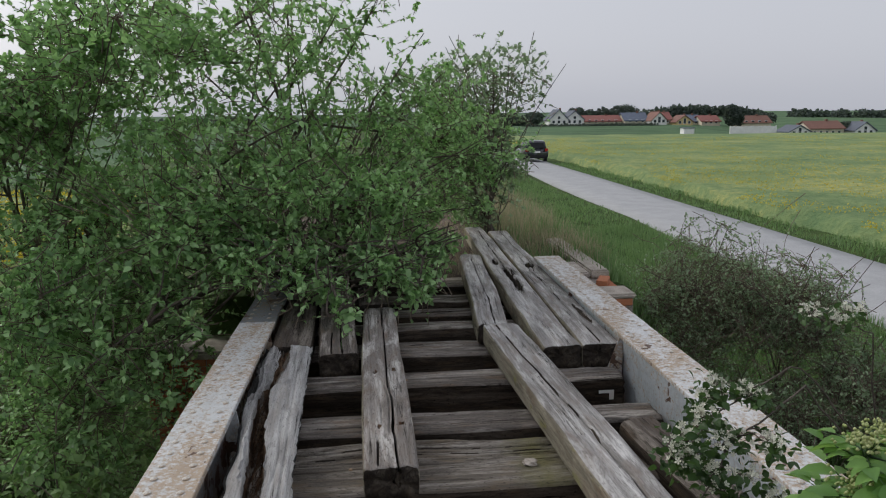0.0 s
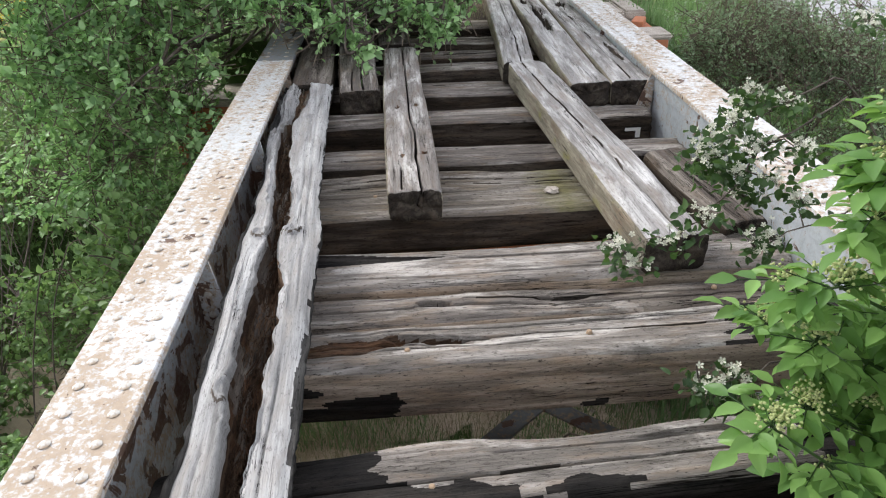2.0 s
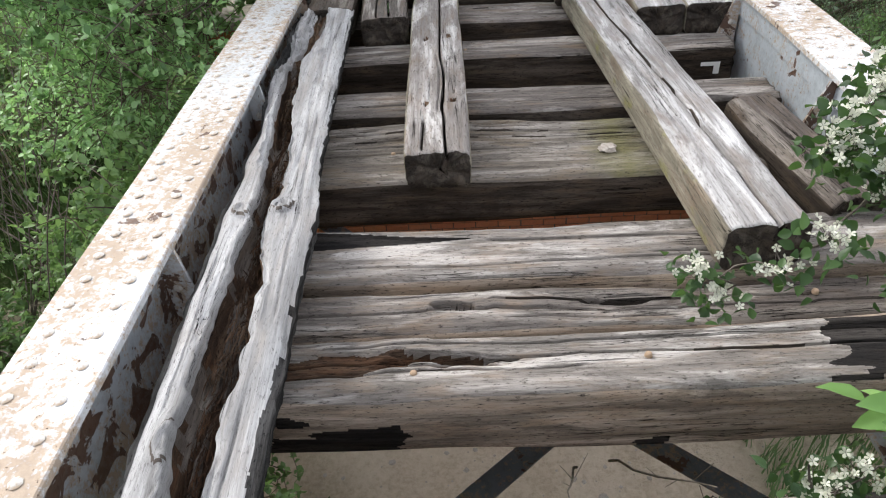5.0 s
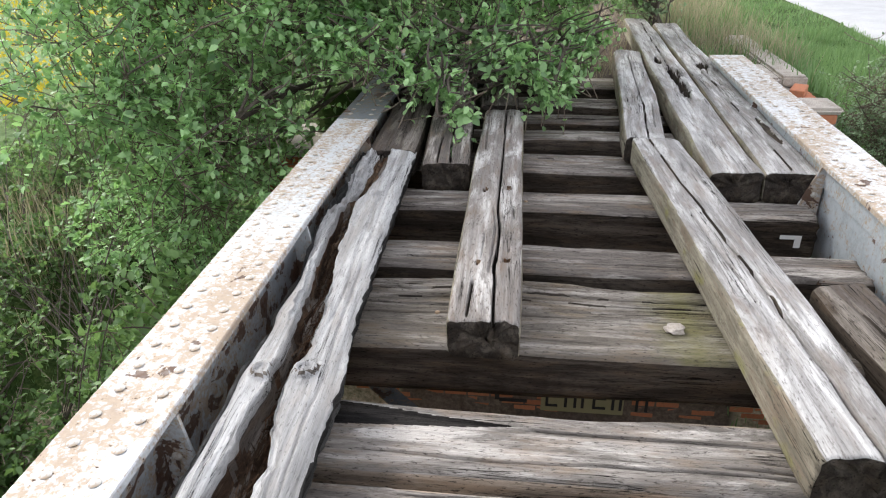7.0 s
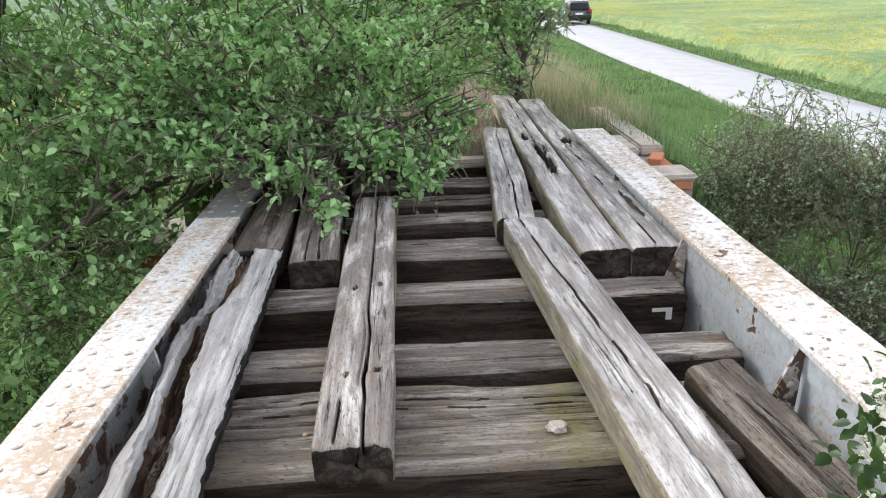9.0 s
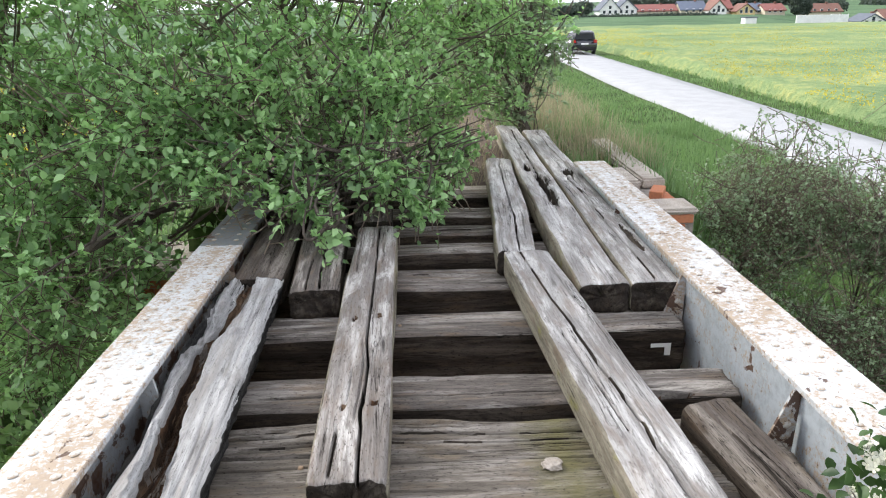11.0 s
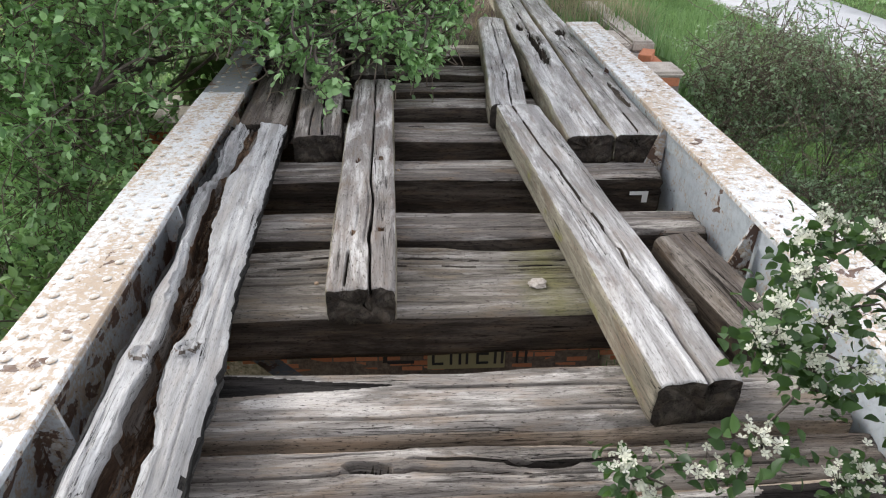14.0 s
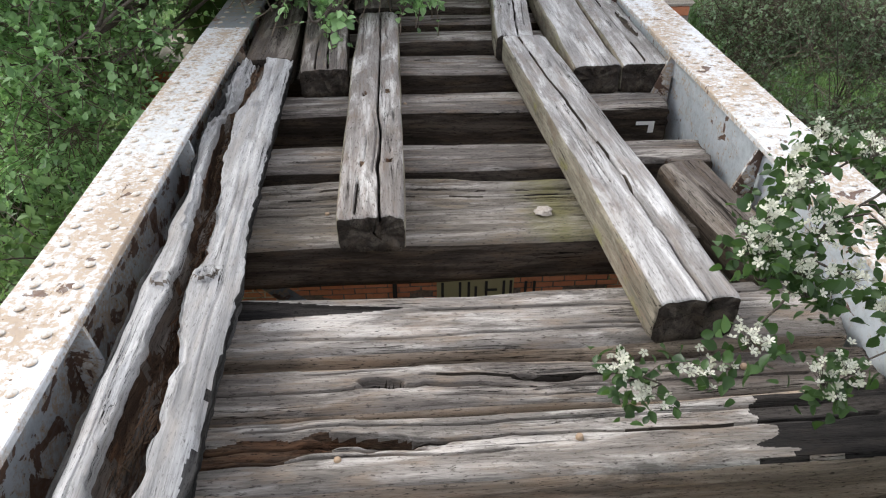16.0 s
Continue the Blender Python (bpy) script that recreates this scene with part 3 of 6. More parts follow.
# ---- timbers ----
def timber_mesh(name, L, Wd, H, seed, cracks=(), rot=None, mats=None, round_r=0.018, lumpy=0.006, holes=(), bow=0.0, erode=0.012, wander=0.006, knots=(), fine=0.016, wedge=None, burn=None, side_burn=None, end_burn=None):
    """A weathered beam along y from 0 to L, top at z = 0, x from -Wd/2 to Wd/2. cracks: s0, s1, c0, c1, w0, w1, depth along the top.
    rot: a hollow channel: s0, s1, centre, half width, depth. holes: s, c, length, half width, depth."""
    hw = Wd / 2
    nt, ns, nb = max(12, int(Wd / 0.004)), max(4, int(H / (0.009 if side_burn else 0.018))), 7
    sec = [(-hw + round_r + (Wd - 2 * round_r) * i / nt, 0.0, 1) for i in range(nt + 1)]
    sec += [(hw - round_r + round_r * math.sin(q), -round_r + round_r * math.cos(q), 1 if q < 0.7 else 0) for q in (0.5, 1.05)]
    sec += [(hw, -round_r - (H - 2 * round_r) * i / ns, 0) for i in range(ns + 1)]
    sec += [(hw - round_r - (Wd - 2 * round_r) * i / nb, -H, 0) for i in range(nb + 1)]
    sec += [(-hw, -H + round_r + (H - 2 * round_r) * i / ns, 0) for i in range(ns + 1)]
    sec += [(-hw + round_r - round_r * math.cos(q), -round_r + round_r * math.sin(q), 1 if q > 0.8 else 0) for q in (0.5, 1.05)]
    sx, sz, top = (np.array(a) for a in zip(*sec))
    m = max(8, int(L / fine))
    ys = np.linspace(0, L, m)
    x, y = np.meshgrid(sx, ys)
    z = np.meshgrid(sz, ys)[0]
    istop = np.meshgrid(top, ys)[0] > 0.5
    o = seed * 3.71
    low = fbm(x * 7 + o, y * 1.3, z * 7 + o, 2) * lumpy
    grain = vnoise(x * 55 + o, y * 2.0 + o, z * 55) * 0.0022 + vnoise(x * 130, y * 4 + o, z * 130) * 0.0012
    nx, nz = x / hw, (z + H / 2) / (H / 2)
    px = x * (1 + (low + grain) / hw) + wander * (vnoise(y * 1.1, o) + 0.5 * vnoise(y * 3.1, o, np.sign(x) * 2.0) * np.abs(x) / hw)
    edge = smooth(0.72, 1.0, np.abs(nx)) * smooth(0.3, 1.0, nz)
    pz = z + low * nz + grain * istop - edge * erode * (0.5 + 0.8 * np.clip(vnoise(y * 3.2 + o, np.sign(x) * 3.0), -0.5, 1)) + bow * (y / L - 0.5) ** 2
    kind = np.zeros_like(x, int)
    # side faces and underside take slot 3, darker than the top on most timbers
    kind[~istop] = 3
    rnd = random.Random(seed)
    small = []
    for _ in range(int(2 + L * 1.6)):
        s = rnd.uniform(0, L)
        c = rnd.uniform(-hw + 0.03, hw - 0.03)
        small.append((s, min(L, s + rnd.uniform(0.15, 0.7)), c, c + rnd.uniform(-0.012, 0.012), 0.0045, 0.0035, rnd.uniform(0.008, 0.02)))
    for s0, s1, c0, c1, w0, w1, depth in list(cracks) + small:
        if depth > 0.024:
            w0, w1, depth = w0 * 0.9 + 0.001, w1 * 0.9 + 0.001, depth * 1.3
        t = np.clip((y - s0) / (s1 - s0), 0, 1)
        centre = c0 + (c1 - c0) * t + 0.006 * vnoise(y * 3 + o, s0 * 9) + 0.002 * vnoise(y * 11, o)
        half = (w0 + (w1 - w0) * t) * (0.8 + 0.35 * vnoise(y * 7, o + s0))
        gate = smooth(0, 0.08, y - s0) * smooth(0, 0.08, s1 - y)
        col_at = sx[top > 0.5][np.argmin(np.abs(sx[top > 0.5] - (c0 + c1) / 2))]
        px = np.where(istop, px + (centre - col_at) * np.exp(-((x - col_at) / 0.085) ** 2) * np.clip(gate * 3, 0, 1), px)
        d = np.clip(1 - np.abs(x - col_at) / np.maximum(half, 0.0045), 0, 1) ** 0.6
        pz = np.where(istop, pz - depth * d * gate, pz)
        # deep cracks take slot 1, a dark colour standing in for the shade inside
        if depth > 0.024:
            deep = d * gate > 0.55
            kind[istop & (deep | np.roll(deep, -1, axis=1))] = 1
    for s, c, ln, half, depth in holes:
        rr = ((x - c + 0.01 * vnoise(y * 9, o)) / half) ** 2 + ((y - s) / (ln / 2)) ** 2 + 0.5 * vnoise(x * 60 + o, y * 14)
        inside = istop & (rr < 1)
        pz = np.where(inside, pz - depth * np.clip(1.6 * (1 - rr), 0, 1), pz)
        kind[inside & (rr < 0.75)] = 2
    if rot:
        s0, s1, c, half, depth = rot
        xn = (x - c) / half
        sway = 0.014 * vnoise(y * 1.7 + o, 2.0) + 0.006 * vnoise(y * 6, o) + 0.003 * vnoise(y * 19, o)
        swell = half * (0.3 * vnoise(y * 2.3, o + 4, np.sign(x - c) * 2.0) + 0.16 * vnoise(y * 7, o, np.sign(x - c) * 2.0) + 0.1 * vnoise(y * 21, o, np.sign(x - c) * 2.0))
        px = np.where(istop, px + sway * np.exp(-(xn / 1.8) ** 2) + np.sign(xn) * swell * np.exp(-((np.abs(xn) - 1) / 0.75) ** 2), px)
        d = np.abs(xn)
        gate = smooth(0, 0.1, y - s0) * smooth(0, 0.15, s1 - y)
        cut = (1 - smooth(0.78, 1.06, d)) * gate * depth * (0.7 + 0.35 * vnoise(x * 60, y * 7, o) + 0.28 * vnoise(x * 40, y * 26))
        rim = np.exp(-((d - 1.3) / 0.3) ** 2) * gate * 0.016 * vnoise(y * 5, o + 9, np.sign(x) * 3)
        pz = np.where(istop, pz - cut + rim, pz)
        kind[istop & (d < 0.9) & (gate > 0.2)] = 2
    for s, c, r in knots:
        dd = ((x - c) / r) ** 2 + ((y - s) / (r * 1.5)) ** 2
        pz = np.where(istop, pz + 0.014 * np.exp(-dd) - 0.012 * np.exp(-dd * 6) + 0.003 * np.sin(9 * np.sqrt(dd)) * np.exp(-dd), pz)
    # a shallow split whose floor and rim take the dark colour of slot 1
    if wedge:
        s0, s1, c0, c1, half = wedge
        t = np.clip((y - s0) / (s1 - s0), 0, 1)
        reach = half * (1 - t) ** 0.75 * (1 + 0.25 * vnoise(y * 8, o, np.sign(x) * 2))
        inside = istop & (np.abs(x - c0 - (c1 - c0) * t) < reach) & (t < 1)
        pz = np.where(inside, pz - 0.009 - 0.003 * vnoise(x * 40, y * 6), pz)
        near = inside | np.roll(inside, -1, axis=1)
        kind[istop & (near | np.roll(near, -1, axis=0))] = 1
    if burn:
        edge_at = burn + 0.22 * fbm(x * 18 + o, y * 6, 1.0, 3) + 0.5 * smooth(0.2, 0.6, nx)
        kind[istop & (y < edge_at)] = 4
        kind[istop & (y > 1.75 + 0.18 * fbm(x * 26, y * 5, o, 2))] = 4
    if end_burn:
        kind[istop & (y > end_burn + 0.16 * fbm(x * 26 + o, y * 4, o, 2))] = 4
    if side_burn:
        kind[~istop & (fbm(y * 5 + o, z * 14, 2.0, 4) - 6 * (z + 0.16) - 1.2 * smooth(side_burn - 0.3, side_burn + 0.4, y) > 0.15)] = 4
    shrink = 1 - 0.035 * np.exp(-np.minimum(y, L - y) / 0.008)
    px, pz = px * shrink, -H / 2 + (pz + H / 2) * shrink
    py = y + np.where((y < 0.001) | (y > L - 0.001), 0.008 * vnoise(x * 30 + o, z * 30), 0)
    n = len(sec)
    v = np.stack([px, py, pz], -1).reshape(-1, 3).tolist()
    f, idx = [], []
    for j in range(m - 1):
        for i in range(n):
            f.append((j * n + i, j * n + (i + 1) % n, (j + 1) * n + (i + 1) % n, (j + 1) * n + i))
            idx.append(kind[j, i])
    for j, sgn in ((0, 1), (m - 1, -1)):
        c0 = len(v)
        inner = [(px[j, i] * 0.55, py[j, i] + 0.006 * sgn + 0.01 * float(vnoise(i * 0.7, o)), -H / 2 + (pz[j, i] + H / 2) * 0.55) for i in range(n)]
        v += inner + [(0, (0.012 if j == 0 else L - 0.012), -H / 2)]
        for i in range(n):
            k = (i + 1) % n
            a, b, c, d = j * n + i, j * n + k, c0 + k, c0 + i
            f.append((a, d, c, b) if j == 0 else (a, b, c, d))
            f.append((d, c0 + n, c) if j == 0 else (d, c, c0 + n))
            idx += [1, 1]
    return mesh_of(name, v, f, mats or [BLEACHED, ENDGRAIN_AND_SHADE, ROTTEN, SIDE], idx)


def sleeper(y0, y1, seed, x0=-1.19, x1=1.1, top=0.0, H=0.25, skew=0.0, label="", mats=None, **kw):
    me = timber_mesh("sleeper", x1 - x0, y1 - y0, H, seed, mats=mats or [GREY, ENDGRAIN_AND_SHADE, ROTTEN, TARRED_SHADED], **kw)
    ob = new("sleeper", me)
    ob.matrix_world = pose(x0, (y0 + y1) / 2, top, 0, 0, -90 + skew)
    return tagged(ob, label or "grey weathered wooden sleeper between the girders", "sleeper", "sleepers of the bridge deck")


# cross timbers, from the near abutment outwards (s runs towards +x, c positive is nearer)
sleeper(0.68, 1.08, 1, top=-0.01, lumpy=0.012, label="rotten broken sleeper with lichen and orange splinters", mats=[MOSSY, ENDGRAIN_AND_SHADE, ORANGE, TARRED_SHADED],
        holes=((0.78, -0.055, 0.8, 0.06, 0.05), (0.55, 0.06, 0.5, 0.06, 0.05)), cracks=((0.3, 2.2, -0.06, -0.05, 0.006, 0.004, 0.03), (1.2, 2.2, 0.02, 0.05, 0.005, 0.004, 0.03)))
sleeper(1.39, 1.61, 2, top=0.0, H=0.3, skew=3.0, lumpy=0.016, round_r=0.03, mats=[TANGREY, ENDGRAIN_AND_SHADE, ROTTEN, CHARRED, CHARRED], burn=0.72, fine=0.005,
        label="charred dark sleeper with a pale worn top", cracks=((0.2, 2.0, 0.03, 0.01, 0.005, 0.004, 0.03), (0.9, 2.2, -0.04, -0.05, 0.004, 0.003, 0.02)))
sleeper(2.0, 2.242, 3, top=0.005, H=0.26, skew=0.6, lumpy=0.011, round_r=0.026, erode=0.02, label="split grey sleeper with brown rotten streak", mats=[TANGREY, ENDGRAIN_AND_SHADE, ROTTEN, STAINED, CHARRED], side_burn=0.75, end_burn=1.85, fine=0.006,
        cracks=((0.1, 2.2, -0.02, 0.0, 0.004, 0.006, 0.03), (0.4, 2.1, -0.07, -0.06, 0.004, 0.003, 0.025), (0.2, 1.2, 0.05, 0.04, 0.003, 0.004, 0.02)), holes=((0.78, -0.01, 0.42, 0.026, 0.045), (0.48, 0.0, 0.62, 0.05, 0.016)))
sleeper(2.252, 2.44, 4, top=-0.008, H=0.25, skew=0.5, lumpy=0.013, round_r=0.03, erode=0.024, label="cracked grey sleeper with knots and a narrow hole", mats=[GREY, ENDGRAIN_AND_SHADE, ENDGRAIN_AND_SHADE, STAINED, DUSKY], end_burn=1.5, fine=0.007,
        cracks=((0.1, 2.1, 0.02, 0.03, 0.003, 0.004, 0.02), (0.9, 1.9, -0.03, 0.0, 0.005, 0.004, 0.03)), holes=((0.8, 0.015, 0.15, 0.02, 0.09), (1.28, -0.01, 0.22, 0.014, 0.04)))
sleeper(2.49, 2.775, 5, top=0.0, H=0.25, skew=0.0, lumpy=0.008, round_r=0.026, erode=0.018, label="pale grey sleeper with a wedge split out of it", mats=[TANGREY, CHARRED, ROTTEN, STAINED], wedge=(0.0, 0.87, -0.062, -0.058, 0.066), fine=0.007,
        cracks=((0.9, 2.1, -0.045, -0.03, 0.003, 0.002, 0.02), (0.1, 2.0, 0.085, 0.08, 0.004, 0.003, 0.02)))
sleeper(3.06, 3.355, 6, top=0.0, H=0.215, lumpy=0.006, round_r=0.03, mats=[MOSSY, ENDGRAIN_AND_SHADE, ROTTEN, TARRED_SHADED], label="dull mossy sleeper in the bridge deck",
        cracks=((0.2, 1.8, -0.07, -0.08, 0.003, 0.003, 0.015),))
sleeper(3.37, 3.57, 7, x1=0.95, top=-0.025, H=0.22, lumpy=0.016, mats=[MOSSY, ENDGRAIN_AND_SHADE, ROTTEN, TARRED_SHADED], label="splintered dark sleeper broken at one end",
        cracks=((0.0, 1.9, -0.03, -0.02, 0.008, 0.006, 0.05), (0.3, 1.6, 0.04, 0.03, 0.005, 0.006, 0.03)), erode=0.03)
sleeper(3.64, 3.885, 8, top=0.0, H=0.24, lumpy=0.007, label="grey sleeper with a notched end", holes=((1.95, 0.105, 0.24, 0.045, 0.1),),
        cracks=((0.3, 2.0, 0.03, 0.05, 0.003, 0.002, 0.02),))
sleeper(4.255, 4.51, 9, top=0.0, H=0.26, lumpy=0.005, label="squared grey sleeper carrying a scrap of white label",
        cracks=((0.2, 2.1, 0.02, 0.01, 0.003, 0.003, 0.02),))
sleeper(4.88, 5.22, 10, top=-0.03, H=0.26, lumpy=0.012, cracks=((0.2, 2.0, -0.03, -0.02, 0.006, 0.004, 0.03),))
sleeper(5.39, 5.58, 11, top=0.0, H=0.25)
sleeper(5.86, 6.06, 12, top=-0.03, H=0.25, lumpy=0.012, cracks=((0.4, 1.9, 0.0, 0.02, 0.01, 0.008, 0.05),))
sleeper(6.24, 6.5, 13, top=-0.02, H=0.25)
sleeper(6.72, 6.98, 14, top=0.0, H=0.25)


def beam(p, q, seed, Wd=0.262, H=0.16, base=0.0, tilt=0.0, label="", **kw):
    """A loose timber lying lengthwise on the sleepers, from p to q (x, y of its centre line)."""
    L = math.dist(p, q)
    ob = new("timber_beam", timber_mesh("timber_beam", L, Wd, H, seed, **kw))
    ob.matrix_world = pose(p[0], p[1], base + H, tilt, 0, math.degrees(math.atan2(q[1] - p[1], q[0] - p[0])) - 90)
    return tagged(ob, label, "timber beam", "loose timbers on the deck")


HOLLOW_FROM, HOLLOW_TO = (-0.818, -1.2), (-1.062, 4.64)


def hollow_line(s):
    """Centre and half width of the rotted channel at a length along the timber."""
    at = (0.0, 1.9, 2.6, 2.85, 3.2, 3.5, 3.75, 3.82, 4.0, 4.4, 4.7, 5.1, 5.6, 5.85)
    c = np.interp(s, at, (0.0, -0.005, -0.01, -0.012, -0.02, -0.008, -0.022, -0.025, -0.018, -0.03, -0.07, -0.065, -0.02, -0.02))
    half = np.interp(s, at, (0.024, 0.024, 0.027, 0.044, 0.058, 0.055, 0.028, 0.018, 0.044, 0.044, 0.036, 0.028, 0.036, 0.036))
    return c, half


def hollow_timber(seed=21, H=0.17):
    """The long timber whose heart has rotted out; its top at z = 0, its length along y."""
    L = math.dist(HOLLOW_FROM, HOLLOW_TO)
    nt, ns, nb, r = 74, 9, 6, 0.02
    hw = 0.152
    sec = [(-hw + r + (2 * hw - 2 * r) * i / nt, 0.0, 1) for i in range(nt + 1)]
    sec += [(hw - r + r * math.sin(q), -r + r * math.cos(q), 1 if q < 0.7 else 0) for q in (0.5, 1.05)]
    sec += [(hw, -r - (H - 2 * r) * i / ns, 0) for i in range(ns + 1)]
    sec += [(hw - r - (2 * hw - 2 * r) * i / nb, -H, 0) for i in range(nb + 1)]
    sec += [(-hw, -H + r + (H - 2 * r) * i / ns, 0) for i in range(ns + 1)]
    sec += [(-hw + r - r * math.cos(q), -r + r * math.sin(q), 1 if q > 0.8 else 0) for q in (0.5, 1.05)]
    sx, sz, top = (np.array(a) for a in zip(*sec))
    ys = np.linspace(0, L, int(L / 0.0075))
    x, y = np.meshgrid(sx, ys)
    z, istop = np.meshgrid(sz, ys)[0], np.meshgrid(top, ys)[0] > 0.5
    side = np.sign(x)
    c, half = hollow_line(y)
    half = half * (1 + 0.12 * vnoise(y * 5, 3.0, side * 2) + 0.13 * vnoise(y * 14, 7.0, side * 2) + 0.1 * vnoise(y * 38, 1.0, side * 2))
    half = np.maximum(half, 0.006)
    c = c + 0.008 * vnoise(y * 3.1, 5.0) + 0.004 * vnoise(y * 12, 2.0)
    # the columns of the top crowd into the channel and follow its walls
    un, inner, rim = np.abs(x) / hw, 0.4, c + side * half * 1.2
    x = np.where(istop, np.where(un < inner, c + side * un / inner * half * 1.2, rim + (un - inner) / (1 - inner) * (side * hw - rim)), x)
    sd = np.sign(x - c)
    d = np.abs(x - c) / half
    # outline: swellings and waists of the two flanks
    px = x + np.abs(x) / hw * np.where(x > 0, 0.45, 1.0) * (0.016 * vnoise(y * 1.6, 4.0, side * 3) + 0.01 * vnoise(y * 4.3, 8.0, side * 3) + 0.003 * vnoise(y * 15, 2.0, side * 3))
    px = px + 0.012 * side * np.abs(x) / hw * np.exp(-((y - 3.86) / 0.12) ** 2) - 0.016 * side * (x < 0) * np.abs(x) / hw * np.exp(-((y - 4.1) / 0.1) ** 2)
    low = 0.006 * fbm(x * 7, y * 1.4, 3.0, 2)
    grain = 0.0018 * vnoise(x * 50, y * 1.4, 2.0) + 0.0008 * vnoise(x * 140, y * 4, 5.0)
    edge = smooth(0.62, 1.0, np.abs(x) / hw)
    pz = z + np.where(istop, low + grain, 0) - np.where(istop, edge ** 2 * (0.022 + 0.014 * vnoise(y * 3.4, side * 4)), 0)
    # the channel: a ragged lip, steep walls, a fibrous floor
    lip = np.exp(-((d - 1.3) / 0.28) ** 2) * (0.004 + 0.006 * vnoise(y * 5, sd * 5.0) + 0.003 * vnoise(y * 20, sd * 5.0))
    floor = 0.105 + 0.02 * vnoise(y * 3, 1.0) + 0.022 * vnoise(x * 75, y * 5, 6.0) + 0.012 * vnoise(x * 150, y * 22, 4.0)
    shallow = 1 - 0.5 * smooth(4.9, 5.5, y)
    cut = (1 - smooth(0.72, 1.04, d)) * floor * shallow
    ledge = smooth(0.95, 1.1, d) * (1 - smooth(1.25, 1.5, d)) * 0.022 * np.clip(vnoise(y * 4.2, sd * 3.0, 9.0) + 0.1, 0, 1)
    pz = np.where(istop, pz + lip - cut - ledge, pz)
    # the flank towards the girder has crumbled at the far end
    crumble = smooth(4.75, 5.2, y) * smooth(0.02, -0.05, x - c)
    pz = np.where(istop, pz - crumble * (0.03 + 0.03 * vnoise(y * 3, 3.0) + 0.024 * vnoise(x * 70, y * 4, 2.0) + 0.014 * vnoise(x * 90, y * 26, 5.0)), pz)
    for s, cx, rx, ry, hgt in ((2.96, -0.068, 0.034, 0.058, 0.024), (3.86, -0.075, 0.03, 0.036, 0.03), (3.88, 0.04, 0.036, 0.034, 0.032), (4.52, -0.105, 0.026, 0.05, 0.022), (3.36, 0.0, 0.016, 0.04, 0.05), (5.22, 0.02, 0.022, 0.03, 0.024), (2.25, -0.07, 0.022, 0.03, 0.01)):
        e = ((x - cx) / rx) ** 2 + ((y - s) / ry) ** 2
        rad = np.sqrt(e)
        pz = np.where(istop, pz + hgt * np.exp(-e * 0.9) + 0.3 * hgt * np.cos(rad * 7.5) * np.exp(-e * 0.8) - 0.7 * hgt * np.exp(-e * 7), pz)
    for s0, s1, cc in ((2.0, 3.1, 0.075), (3.3, 4.6, 0.1), (4.1, 5.8, 0.06), (1.8, 2.8, -0.1), (3.0, 3.7, -0.11), (4.6, 5.7, 0.09)):
        gap = np.clip(1 - np.abs(x - cc - 0.01 * vnoise(y * 3, cc * 50)) / 0.0048, 0, 1) * smooth(0, 0.1, y - s0) * smooth(0, 0.1, s1 - y)
        pz = np.where(istop, pz - 0.011 * gap, pz)
    # both flanks take slot 3 for their whole length, crust and painted shade alike
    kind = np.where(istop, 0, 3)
    kind[istop & (d < 0.93)] = 2
    kind[istop & (d < 0.93) & (vnoise(x * 75, y * 5, 6.0) + 0.4 * vnoise(x * 150, y * 22, 4.0) < -0.22)] = 4
    for s, cx, rx, ry in ((2.96, -0.068, 0.034, 0.058), (3.86, -0.075, 0.03, 0.036), (3.88, 0.04, 0.036, 0.034)):
        ring = np.sqrt(((x - cx) / rx) ** 2 + ((y - s) / ry) ** 2) + 0.1 * vnoise(y * 40, x * 40)
        kind[istop & (np.abs(ring - 0.95) < 0.09) & (d > 1)] = 4
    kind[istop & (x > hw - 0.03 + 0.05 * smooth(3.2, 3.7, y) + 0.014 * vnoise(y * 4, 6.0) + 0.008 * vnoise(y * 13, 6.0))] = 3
    side_lump = np.where(istop, 0, 0.007 * vnoise(y * 22, z * 40, side * 2) + 0.004 * vnoise(y * 55, z * 80, 3.0))
    px = px + side * side_lump + 0.05 * np.clip(z, -H, 0) / H * (x > 0) * np.abs(x) / hw
    n, m = len(sec), len(ys)
    v = np.stack([px, y, pz], -1).reshape(-1, 3).tolist()
    f = [(j * n + i, j * n + (i + 1) % n, (j + 1) * n + (i + 1) % n, (j + 1) * n + i) for j in range(m - 1) for i in range(n)]
    idx = kind[:-1].reshape(-1).tolist()
    for j, turn in ((0, 1), (m - 1, -1)):
        v.append((0, 0.01 if j == 0 else L - 0.01, -H * 0.6))
        f += [(j * n + i, len(v) - 1, j * n + (i + 1) % n)[::turn] for i in range(n)]
        idx += [1] * n
    ob = new("timber_beam", mesh_of("timber_beam", v, f, [SILVER, ENDGRAIN_AND_SHADE, ROTTEN, DARKSIDE, DUSKY], idx))
    (ax, ay), (bx, by) = HOLLOW_FROM, HOLLOW_TO
    ob.matrix_world = pose(ax, ay, 0.165, 0, 0, math.degrees(math.atan2(by - ay, bx - ax)) - 90)
    return tagged(ob, "long bleached timber with a rotten hollow core", "timber beam", "loose timbers on the deck")


